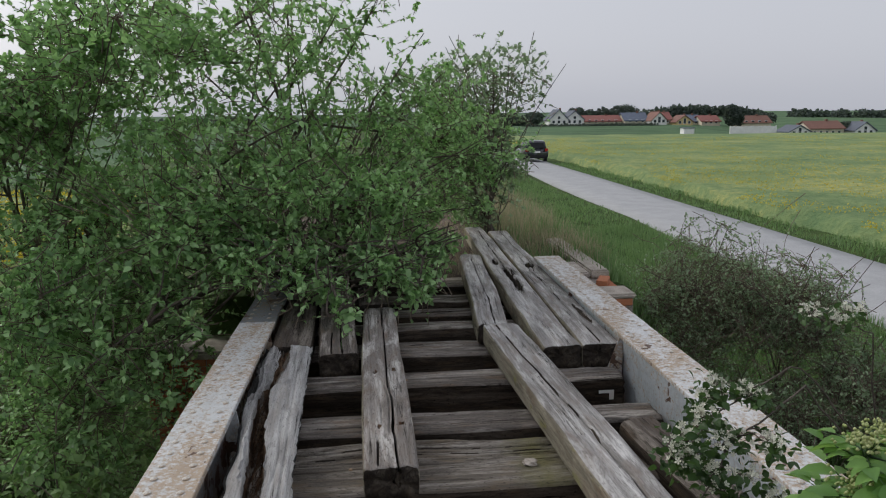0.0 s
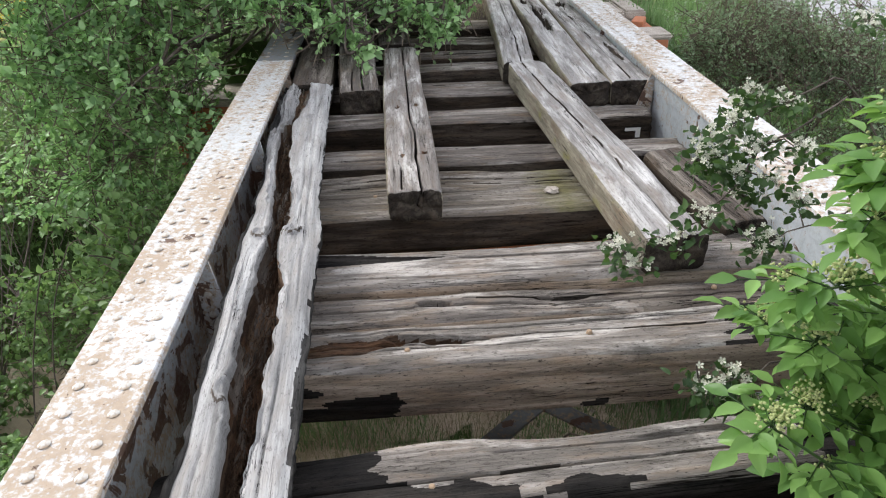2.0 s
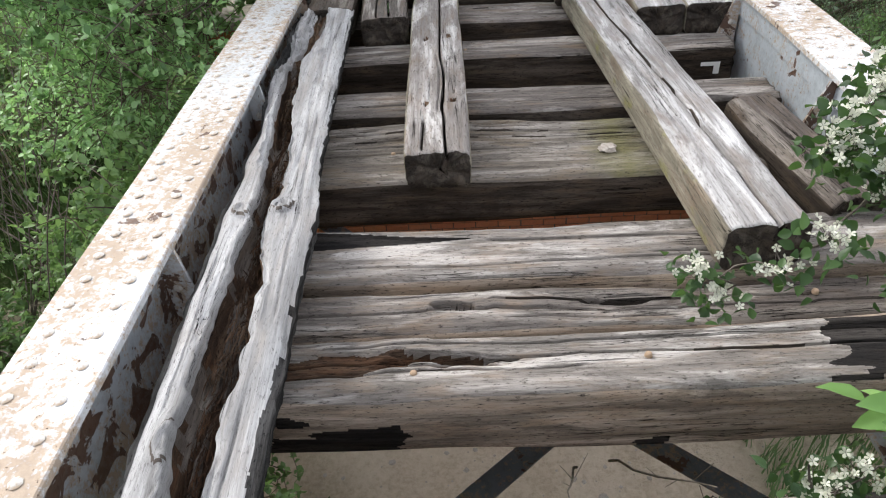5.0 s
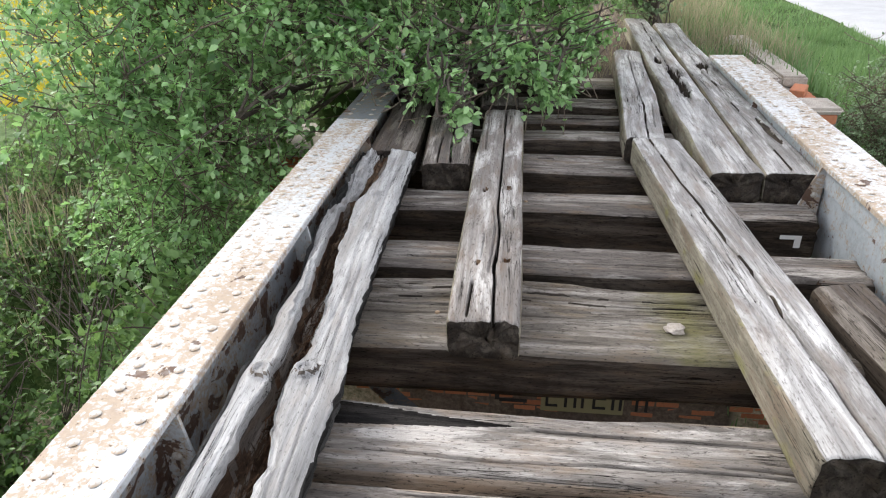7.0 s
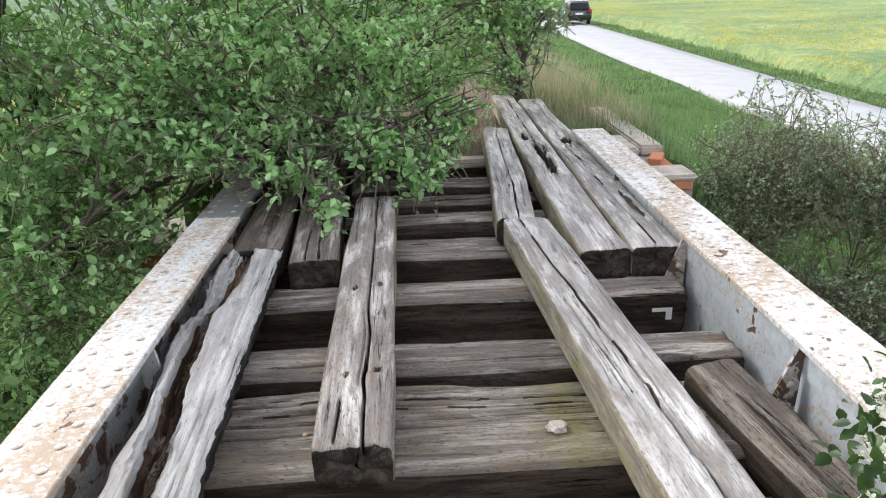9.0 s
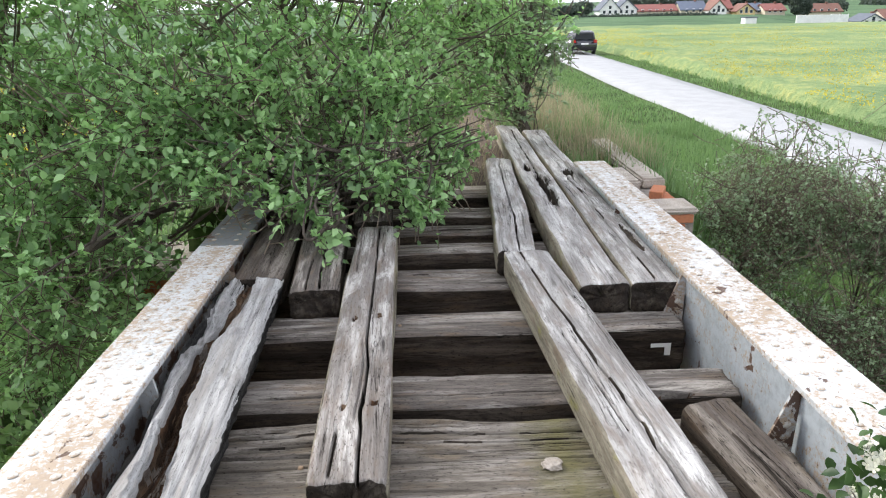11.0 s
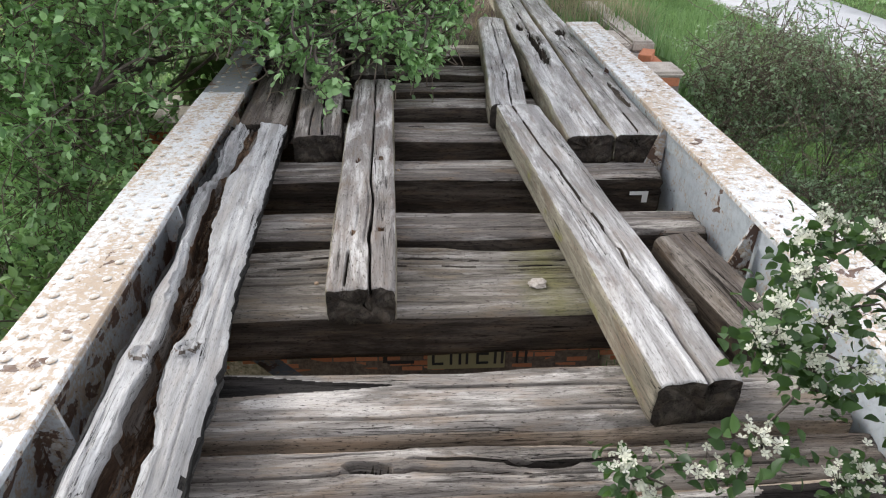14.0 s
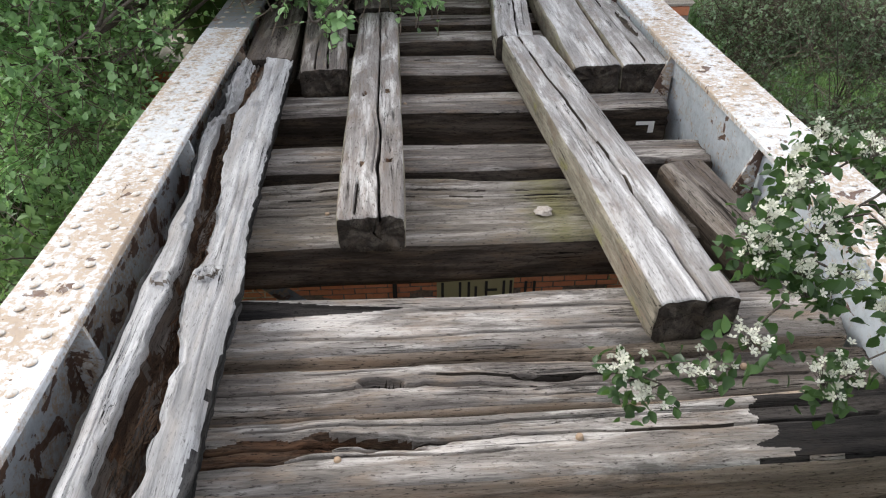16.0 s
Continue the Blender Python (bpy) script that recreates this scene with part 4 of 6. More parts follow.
hollow_timber()
beam((-1.057, 4.655), (-1.16, 8.3), 22, lumpy=0.007, label="dark weathered timber lying end to end with another", mats=[DUSKY, ENDGRAIN_AND_SHADE, ROTTEN, TARRED_SHADED])
beam((-0.735, 4.48), (-0.90, 7.6), 23, label="cracked grey timber lying on the sleepers", cracks=((0.0, 0.9, 0.03, 0.02, 0.008, 0.003, 0.05), (0.0, 0.5, -0.05, -0.03, 0.006, 0.003, 0.04)), mats=[GREY, ENDGRAIN_AND_SHADE, ROTTEN, TARRED_SHADED])
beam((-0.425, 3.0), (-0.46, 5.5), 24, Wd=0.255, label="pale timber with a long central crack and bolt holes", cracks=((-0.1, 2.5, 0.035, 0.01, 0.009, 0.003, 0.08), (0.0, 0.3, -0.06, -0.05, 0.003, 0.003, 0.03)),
     holes=((0.42, 0.06, 0.035, 0.014, 0.03), (0.40, -0.045, 0.03, 0.012, 0.02), (1.15, 0.055, 0.04, 0.016, 0.03), (1.13, -0.055, 0.04, 0.016, 0.03)), mats=[BROWNED, ENDGRAIN_AND_SHADE, ROTTEN, SIDE])
beam((-0.50, 5.6), (-0.60, 8.4), 25, label="grey timber half hidden under the bush", mats=[GREY, ENDGRAIN_AND_SHADE, ROTTEN, TARRED_SHADED])
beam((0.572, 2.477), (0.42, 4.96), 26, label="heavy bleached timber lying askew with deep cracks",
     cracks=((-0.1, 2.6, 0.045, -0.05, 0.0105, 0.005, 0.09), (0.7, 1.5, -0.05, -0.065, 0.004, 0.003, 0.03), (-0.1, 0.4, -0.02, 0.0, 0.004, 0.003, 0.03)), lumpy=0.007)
beam((0.375, 4.97), (0.54, 7.42), 27, Wd=0.24, label="grey cracked timber continuing the skew line", cracks=((0.0, 2.3, 0.02, 0.0, 0.006, 0.004, 0.05),), lumpy=0.008)
beam((0.733, 4.435), (0.83, 9.2), 28, Wd=0.255, label="long grey timber with a rotted hole", cracks=((1.9, 4.6, 0.02, 0.03, 0.007, 0.006, 0.05),), holes=((1.95, 0.03, 1.0, 0.045, 0.1), (2.6, -0.03, 0.4, 0.03, 0.06)), mats=[BLEACHED, ENDGRAIN_AND_SHADE, ENDGRAIN_AND_SHADE, SIDE])
beam((1.0, 4.435), (1.10, 8.85), 29, Wd=0.255, label="long grey timber beside the girder with cracks", cracks=((0.0, 2.4, 0.0, -0.03, 0.007, 0.005, 0.05), (2.0, 4.3, 0.04, 0.02, 0.006, 0.005, 0.05)), holes=((2.4, 0.0, 0.25, 0.05, 0.06), (0.7, 0.06, 0.5, 0.02, 0.02)), mats=[BLEACHED, ENDGRAIN_AND_SHADE, ENDGRAIN_AND_SHADE, SIDE])
beam((0.86, 3.44), (1.0, 2.74), 30, Wd=0.2, H=0.17, base=-0.06, tilt=-4, label="short broken timber stub leaning on the sleepers", mats=[DUSKY, ENDGRAIN_AND_SHADE, ROTTEN, TARRED_SHADED], cracks=((0.1, 0.7, 0.03, 0.02, 0.006, 0.005, 0.04),), erode=0.03)

# ---- abutments of brick ----
def brick_mat(name, a, b2):
    m, n, l, b = material(name, 0.9)
    info = n.new("ShaderNodeObjectInfo")
    geo = n.new("ShaderNodeNewGeometry")
    v = coords(n, l, (1, 1, 1))
    soot = noise_tex(n, l, v, 30, 5, 0.7)
    col = mix(n, l, mix(n, l, 0.5, info.outputs["Random"], geo.outputs["Random Per Island"]), a, b2)
    col = mix(n, l, ramp(n, l, soot, [(0.5, (0, 0, 0)), (0.75, (0.6, 0.6, 0.6))]), col, (0.12, 0.08, 0.06))
    l.new(col, b.inputs["Base Color"])
    bump(n, l, b, soot, 0.5, 0.004)
    return m


BRICK = brick_mat("red_brick", (0.36, 0.11, 0.05), (0.5, 0.2, 0.1))


def block_faces(sx, sy, sz, c=0.006):
    """A small block with chamfered front edges, 14 faces or so."""
    bm = box_bm(-sx / 2, sx / 2, -sy / 2, sy / 2, -sz / 2, sz / 2)
    bmesh.ops.bevel(bm, geom=bm.edges[:], offset=c, segments=1, affect="EDGES")
    return bm


BRICK_MESH = bm_mesh("brick", block_faces(0.24, 0.11, 0.068), BRICK)
BRICK_HALF = bm_mesh("brick", block_faces(0.115, 0.11, 0.068), BRICK)


def abutment(name, y_face, sgn, label):
    root = tagged(new(name), label, "wall", kind="structure")
    far = y_face + sgn * 0.02
    y_in, y_out = sorted((far, far + sgn * 0.45))
    part("masonry_core", box_bm(-2.68, 2.68, y_in, y_out, -4.0, -0.8), MORTAR, root)
    loose = Soup()
    src = np.array([v.co[:] for v in BRICK_MESH.vertices])
    sf = [tuple(p.vertices) for p in BRICK_MESH.polygons]
    rnd = random.Random(3)
    for r in range(41):
        z = -4.0 + r * 0.0775
        if z > -0.82:
            break
        for i in range(22):
            x = -2.62 + i * 0.252 + (0.126 if r % 2 else 0) + rnd.uniform(-0.003, 0.003)
            if x > 2.66:
                continue
            y = y_face + sgn * (0.058 + rnd.uniform(-0.004, 0.004))
            if sgn > 0 and (-3.65 < z < -3.1 or (x < -2.0 and z > -1.7)):
                child("brick", BRICK_MESH, root, pose(x, y, z, 0, 0, rnd.uniform(-0.6, 0.6)))
            else:
                loose.add(src + (x, y, z), sf)
    child("brickwork", loose.mesh("brickwork", BRICK, False), root, kind="stuff")
    return root


far_wall = abutment("wall_north", 7.0, 1, "red brick bridge abutment with faded painted letters")
near_wall = abutment("wall_south", 0.98, -1, "red brick bridge abutment under the walker")
part("bearing_shelf", box_bm(-1.7, 1.7, 6.82, 7.3, -0.97, -0.78, 0.01), STONE, far_wall, "stone bearing shelf")
part("bearing_shelf", box_bm(-1.7, 1.7, 0.7, 1.2, -0.97, -0.78, 0.01), STONE, near_wall, "stone bearing shelf")
part("ballast_wall", box_bm(-1.7, 1.7, 7.03, 7.3, -0.79, -0.06, 0.01), STONE, far_wall)
part("ballast_wall", box_bm(-1.7, 1.7, 0.3, 0.62, -0.79, -0.03, 0.01), STONE, near_wall)
PAINT, pn, pl, pb = material("faded_cream_paint", 0.8)
pb.inputs["Base Color"].default_value = (0.27, 0.24, 0.13, 1)
INK, pn, pl, pb = material("black_spray_paint", 0.7)
pb.inputs["Base Color"].default_value = (0.015, 0.013, 0.013, 1)
part("painted_patch", box_bm(-0.05, 0.83, 6.984, 6.99, -3.62, -3.22), PAINT, far_wall, "cream painted patch")
for x0, x1, z0, z1 in ((-0.5, -0.2, -3.52, -3.48), (-0.55, -0.5, -3.5, -3.25), (0.0, 0.03, -3.55, -3.28), (0.0, 0.13, -3.55, -3.52), (0.2, 0.23, -3.55, -3.28), (0.3, 0.33, -3.55, -3.28),
                       (0.38, 0.41, -3.55, -3.35), (0.5, 0.53, -3.55, -3.28), (0.5, 0.64, -3.42, -3.39), (0.5, 0.64, -3.55, -3.52), (0.7, 0.73, -3.55, -3.28), (0.78, 0.81, -3.55, -3.28), (0.95, 0.98, -3.55, -3.3), (1.05, 1.08, -3.55, -3.3)):
    part("painted_stroke", box_bm(x0, x1, 6.972, 6.98, z0, z1), INK, far_wall, "black painted stroke")


def pier(x0, x1, y0, y1, top, coping, label, seed):
    root = tagged(new("brick_pier"), label, "brick pier", "piers at the bridge end")
    rnd = random.Random(seed)
    part("core", box_bm(x0 + 0.02, x1 - 0.02, y0 + 0.02, y1 - 0.02, top - 1.7, top - 0.005), MORTAR, root)
    for r in range(11):
        z = top - 0.036 - r * 0.0775
        k = 0.06 if r % 2 else 0.0
        n = int((x1 - x0) / 0.25)
        for i in range(n + 1):
            x = x0 + 0.12 + i * 0.25 - k
            if x < x1 - 0.05:
                child("brick", BRICK_MESH if x < x1 - 0.1 else BRICK_HALF, root, pose(x, y0 + 0.055, z, 0, 0, rnd.uniform(-2, 2)))
        for i in range(int((y1 - y0) / 0.25)):
            xs = x1 - 0.055 if x1 > 0 else x0 + 0.055
            child("brick", BRICK_MESH, root, pose(xs, y0 + 0.25 + i * 0.25 + k, z, 0, 0, 90 + rnd.uniform(-2, 2)))
    for a in coping:
        part("coping_stone", box_bm(*a, 0.02), STONE, root, "pale broken coping stone")
    return root


pier(1.46, 1.98, 6.3, 7.6, -0.08, ((1.46, 1.74, 6.97, 7.5, -0.078, 0.03), (1.78, 2.0, 7.1, 9.0, -0.078, 0.015), (1.6, 1.99, 6.29, 6.62, -0.078, -0.03)), "crumbling red brick pier with pale coping stones", 5)
pier(-2.62, -1.75, 6.62, 7.5, -0.62, ((-2.64, -1.75, 6.6, 7.4, -0.618, -0.54),), "red brick pier half hidden by leaves", 6)
loose_brick = tagged(new("brick", BRICK_MESH), "loose red brick lying on the pier", "brick")
loose_brick.matrix_world = pose(1.84, 6.84, -0.042, 0, 0, 64)


# ---- bushes ----
def unit(a):
    return a / (np.linalg.norm(a, axis=-1, keepdims=True) + 1e-9)


def bush(name, label, roots, volumes, twigs, per_twig, leaf, mat, seed, twig_len=(0.25, 0.5), stem_r=0.03, bare=0.0, category="bush", twig_mat=None, limbs=12):
    """Volumes: centre and radii of the lobes; twigs: number for each lobe; leaf: length range."""
    rng = np.random.default_rng(seed)
    root = tagged(new(name), label, category)
    wood_soup, twig_soup = Soup(), Soup()
    B, A, N, Ls = [], [], [], []
    for vi, ((cx, cy, cz), rad, count) in enumerate(zip([v[0] for v in volumes], [v[1] for v in volumes], twigs)):
        c, rad = np.array((cx, cy, cz)), np.array(rad)
        r0 = np.array(roots[vi % len(roots)], float) + rng.normal(0, 0.12, 3) * (1, 1, 0)
        bend = (r0 + c) / 2 + rng.normal(0, 0.2, 3)
        t = np.linspace(0, 1, 9)[:, None]
        stem = (1 - t) ** 2 * r0 + 2 * t * (1 - t) * bend + t * t * c
        wood_soup.tube(stem, stem_r, stem_r * 0.5, 6)
        limb_pts = [stem[5:]]
        for _ in range(limbs):
            tip = c + unit(rng.normal(size=3)) * rad * rng.uniform(0.6, 1.0) + (0, 0, 0.1)
            st = stem[rng.integers(2, 9)]
            mid = st * 0.45 + tip * 0.55 + rng.normal(0, 0.12, 3)
            s = np.linspace(0, 1, 7)[:, None]
            limb = (1 - s) ** 2 * st + 2 * s * (1 - s) * mid + s * s * tip
            wood_soup.tube(limb, stem_r * 0.42, 0.004, 5)
            limb_pts.append(limb[2:])
        limb_pts = np.concatenate(limb_pts)
        for _ in range(count):
            d = unit(rng.normal(size=3))
            p = c + d * rad * rng.uniform(0.12, 1) ** 0.42
            lump = 0.75 + 0.6 * float(vnoise(p[0] * 1.4, p[1] * 1.4, p[2] * 1.4 + seed))
            p = c + (p - c) * lump
            if rng.random() < 0.35:
                q = limb_pts[np.argmin(((limb_pts - p) ** 2).sum(1))]
            else:
                q = p - unit(d * 0.5 + (0, 0, 0.35) + rng.normal(0, 0.45, 3)) * rng.uniform(*twig_len)
            way = unit(p - q)
            L = float(np.linalg.norm(p - q))
            if L > 0.9:
                q, L = p - way * 0.9, 0.9
            s = np.linspace(0, 1, 5)[:, None]
            line = q + (p - q) * s + np.array((0, 0, -0.1 * L)) * (s ** 2) + rng.normal(0, 0.012, (5, 3))
            twig_soup.tube(line, 0.005, 0.0018, 3)
            if rng.random() < bare:
                continue
            m = int(per_twig * rng.uniform(0.6, 1.3))
            u = (1 - 0.8 * np.linspace(0, 1, m) ** 2.2) * 3.999
            i0 = np.clip(u.astype(int), 0, 3)
            at = line[i0] + (line[i0 + 1] - line[i0]) * (u - i0)[:, None]
            B.append(at)
            A.append(way * 0.5 + rng.normal(0, 0.65, (m, 3)) + (0, 0, 0.12))
            N.append(rng.normal(0, 0.5, (m, 3)) + (0, 0, 1))
            Ls.append(rng.uniform(leaf[0], leaf[1], m) * (0.75 + 0.25 * rng.random()))
    child("branchwork", wood_soup.mesh("branchwork", BARK), root, label="dark twisting branches", kind="stuff")
    child("twigwork", twig_soup.mesh("twigwork", twig_mat or TWIG_BROWN), root, kind="stuff")
    Ls = np.concatenate(Ls)
    child("crown", leaves_mesh("crown", np.concatenate(B), np.concatenate(A), np.concatenate(N), Ls, Ls * 0.66, mat), root, kind="stuff")
    return root


bush("large_bush", "dense green bush leaning over the timbers", [(-1.7, 8.6, -0.4), (-2.4, 8.2, -0.9), (-1.2, 8.9, -0.3)],
     [((-1.9, 6.7, 1.2), (1.7, 1.7, 1.45)), ((-0.4, 7.3, 1.5), (1.35, 1.4, 1.25)), ((-1.3, 6.0, 1.1), (0.9, 0.9, 0.6)), ((-0.45, 6.2, 0.95), (0.65, 0.75, 0.55)),
      ((-2.75, 6.1, -0.2), (0.95, 1.2, 1.0)), ((-1.6, 7.2, 2.6), (1.9, 1.4, 0.9)), ((-0.05, 6.5, 0.4), (0.38, 0.55, 0.3)), ((0.4, 7.9, 1.5), (0.85, 0.95, 1.05)), ((0.0, 8.0, 0.55), (0.9, 0.7, 0.5)), ((-2.25, 5.3, 0.1), (0.6, 0.8, 0.75)), ((-0.7, 5.95, 0.55), (0.75, 0.55, 0.3)), ((-1.85, 5.6, 0.75), (0.6, 0.7, 0.5)), ((-0.25, 5.85, 0.42), (0.4, 0.35, 0.2)), ((0.08, 6.1, 0.5), (0.3, 0.3, 0.2)), ((-0.95, 5.7, 0.4), (0.35, 0.35, 0.16)), ((0.62, 8.4, 1.1), (0.65, 0.7, 1.0)),
      ((-0.85, 5.25, 0.42), (0.26, 0.3, 0.16)), ((-0.72, 5.0, 0.32), (0.12, 0.2, 0.1)), ((-0.15, 5.5, 0.35), (0.26, 0.25, 0.17)), ((-0.4, 5.45, 0.5), (0.35, 0.3, 0.2)), ((-1.35, 5.3, 0.62), (0.4, 0.4, 0.3))],
     (600, 330, 200, 130, 330, 330, 45, 170, 90, 80, 90, 130, 34, 28, 24, 150, 26, 9, 22, 26, 48), 16, (0.042, 0.08), LEAF, 11, stem_r=0.036, limbs=14)
bush("side_bush", "tall green bush on the embankment slope", [(-4.2, 8.2, -1.6), (-5.2, 8.6, -1.9)],
     [((-3.1, 6.7, 0.6), (1.2, 1.5, 1.5)), ((-3.1, 6.0, -0.9), (1.2, 1.2, 0.9)), ((-3.2, 7.3, 2.1), (1.2, 1.2, 0.8)), ((-3.0, 5.3, 0.4), (0.9, 0.9, 0.9)), ((-3.3, 6.0, 1.8), (1.2, 1.2, 0.8)), ((-2.5, 6.0, 2.3), (1.3, 1.0, 0.7)), ((-4.0, 6.6, 1.7), (1.2, 1.0, 0.8))],
     (500, 360, 170, 240, 480, 320, 330), 16, (0.042, 0.08), LEAF, 12, stem_r=0.024, limbs=7)
bush("sapling", "slender grey-green sapling behind the timber ends", [(0.95, 9.35, -0.15)],
     [((0.55, 9.2, 1.35), (0.8, 0.9, 1.05)), ((1.1, 9.2, 2.1), (0.95, 0.9, 0.75)), ((1.05, 9.2, 1.1), (0.62, 0.7, 0.6)), ((0.9, 9.3, 0.45), (0.55, 0.5, 0.45))], (430, 200, 190, 110), 12, (0.045, 0.08), LEAF_DULL, 13, stem_r=0.022, category="young tree")
bush("low_scrub", "low green scrub below the bridge side", [(-3.2, 5.2, -3.2), (-4.2, 4.2, -3.2), (-5.4, 6.2, -2.8)],
     [((-2.5, 5.4, -2.0), (0.8, 1.3, 1.1)), ((-3.3, 3.9, -2.75), (1.2, 1.1, 0.8)), ((-5.6, 5.4, -2.3), (1.5, 1.6, 0.9)), ((-5.8, 7.6, -2.1), (1.4, 1.6, 0.8)), ((-2.7, 2.2, -2.9), (1.0, 1.1, 0.8)), ((-4.6, 2.6, -2.4), (1.3, 1.3, 0.8)), ((-2.3, 3.6, -2.9), (0.7, 0.9, 0.7)), ((-2.4, 0.9, -1.8), (0.7, 0.9, 0.8)), ((-3.6, 1.2, -2.3), (0.9, 1.0, 0.7)), ((-2.6, 4.6, -2.4), (0.7, 0.8, 0.8)), ((-2.4, 4.5, -1.1), (0.6, 0.8, 0.8)), ((-6.6, 9.4, -1.7), (1.6, 1.5, 0.9)), ((-7.6, 8.0, -2.0), (1.2, 1.3, 0.7)), ((-4.9, 8.6, -1.6), (1.2, 1.3, 1.0)), ((-4.6, 4.9, -2.7), (1.1, 1.0, 0.7)), ((-3.6, 5.6, -2.2), (0.9, 0.9, 0.8))],
     (560, 460, 460, 400, 420, 460, 260, 300, 330, 260, 260, 520, 360, 380, 330, 300), 13, (0.05, 0.09), LEAF_SCRUB, 14, stem_r=0.015)
bush("thorn_bush", "half-bare thorn bush in the hollow", [(3.6, 8.6, -2.8), (4.6, 8.2, -2.8)],
     [((3.65, 8.4, -0.65), (1.2, 1.2, 0.95)), ((4.7, 8.0, -0.75), (1.3, 1.3, 1.0)), ((3.9, 7.2, -1.8), (1.5, 1.2, 0.9)), ((5.2, 7.0, -1.5), (1.2, 1.2, 1.0)), ((3.2, 6.4, -2.0), (0.9, 1.0, 0.8))],
     (1300, 1100, 1050, 700, 500), 10, (0.03, 0.055), LEAF_DULL, 15, twig_len=(0.35, 0.8), stem_r=0.018, bare=0.1, limbs=30)
bush("ditch_scrub", "green weeds and scrub beside the girder", [(2.3, 4.6, -3.0), (2.8, 5.8, -2.9)],
     [((2.3, 5.6, -1.8), (0.65, 1.1, 0.85)), ((2.7, 4.2, -2.1), (0.9, 1.1, 0.8)), ((2.4, 7.2, -1.0), (0.45, 0.8, 0.6)), ((3.4, 5.6, -2.4), (0.9, 1.1, 0.7)), ((2.5, 2.8, -1.6), (0.7, 0.9, 0.8))],
     (420, 380, 230, 300, 300), 11, (0.04, 0.07), LEAF_SCRUB, 16, stem_r=0.01)
bush("under_weeds", "nettles growing below the near sleepers", [(-0.8, 3.3, -3.7), (0.6, 3.3, -3.7)],
     [((-1.3, 3.3, -3.4), (0.7, 0.35, 0.35)), ((0.2, 3.2, -3.4), (0.8, 0.35, 0.35)), ((1.4, 3.2, -3.1), (0.7, 0.5, 0.6)), ((-0.6, 2.2, -3.4), (0.9, 0.5, 0.4)), ((0.7, 2.2, -3.3), (0.9, 0.5, 0.45))], (130, 150, 200, 220, 240), 10, (0.05, 0.08), LEAF_HAW, 17, stem_r=0.006, limbs=8)


# ---- grass, stalks ----
def blades(name, label, n, sample, height, mat, seed, width=0.006, lean=0.35):
    rng = np.random.default_rng(seed)
    xy = sample(rng, n)
    n = len(xy)
    z = ground_z(xy[:, 0], xy[:, 1])
    h = rng.uniform(*height, n) * (0.7 + 0.3 * vnoise(xy[:, 0] * 1.5, xy[:, 1] * 1.5))
    q = rng.uniform(0, 2 * math.pi, n)
    d = np.stack([np.cos(q), np.sin(q), 0 * q], 1)
    s = np.stack([-np.sin(q), np.cos(q), 0 * q], 1) * (width * (0.7 + h))[:, None]
    b = np.stack([xy[:, 0], xy[:, 1], z - 0.01], 1)
    ln = (lean * h * rng.uniform(0.3, 1.3, n))[:, None]
    mid, tip = b + d * ln * 0.35 + np.stack([0 * h, 0 * h, h * 0.6], 1), b + d * ln + np.stack([0 * h, 0 * h, h * 0.95], 1)
    v = np.stack([b - s, b + s, mid - s * 0.7, mid + s * 0.7, tip], 1).reshape(-1, 3)
    o = np.arange(n)[:, None] * 5
    f = np.concatenate([o + (0, 1, 3), o + (0, 3, 2), o + (2, 3, 4)], 0)
    me = bpy.data.meshes.new(name)
    me.vertices.add(len(v))
    me.vertices.foreach_set("co", v.reshape(-1))
    me.loops.add(len(f) * 3)
    me.loops.foreach_set("vertex_index", f.reshape(-1).astype(np.int32))
    me.polygons.add(len(f))
    me.polygons.foreach_set("loop_start", (np.arange(len(f)) * 3).astype(np.int32))
    me.polygons.foreach_set("loop_total", np.full(len(f), 3, np.int32))
    me.materials.append(mat)
    me.update(calc_edges=True)
    me.validate()
    return tagged(new(name, me), label, "grass", kind="stuff")


def rect(x0, x1, y0, y1, keep=None):
    def f(rng, n):
        p = np.stack([rng.uniform(x0, x1, n), rng.uniform(y0, y1, n)], 1)
        return p if keep is None else p[keep(p[:, 0], p[:, 1])]
    return f


def clumps(x, y):
    return vnoise(x * 1.7, y * 1.7, 4.0) > -0.15


blades("bank_grass", "green grass on the embankment slope", 42000, rect(1.9, 8.6, 5.5, 22), (0.15, 0.4), BLADE, 31, 0.009)
blades("verge_grass", "green verge grass along the lane", 16000, rect(3.5, 8.5, 20, 48), (0.12, 0.26), BLADE, 32, 0.022)
blades("far_verge_grass", "rough grass between lane and field", 5200, rect(12.3, 14.2, 14, 50), (0.12, 0.28), BLADE, 33, 0.022)
blades("dry_grass", "dry straw-coloured grass on the embankment crest", 3200, rect(1.1, 2.4, 7.9, 14), (0.25, 0.7), STRAW, 34, 0.0035, 0.5)
blades("crest_grass", "green weeds on the embankment crest", 6000, rect(0.9, 2.9, 7.4, 15), (0.12, 0.4), BLADE, 41, 0.006, 0.5)
blades("dry_grass", "dead brown grass between the timber ends", 3000, rect(-1.2, 1.4, 7.3, 12), (0.08, 0.25), STRAW, 35, 0.004, 0.7)
blades("hollow_grass", "green weeds on the floor under the sleepers", 4500, rect(-1.6, 2.2, 2.3, 3.6, lambda x, y: vnoise(x * 1.3, y * 1.3, 3.0) > -0.25), (0.12, 0.35), BLADE, 43, 0.007, 0.6)
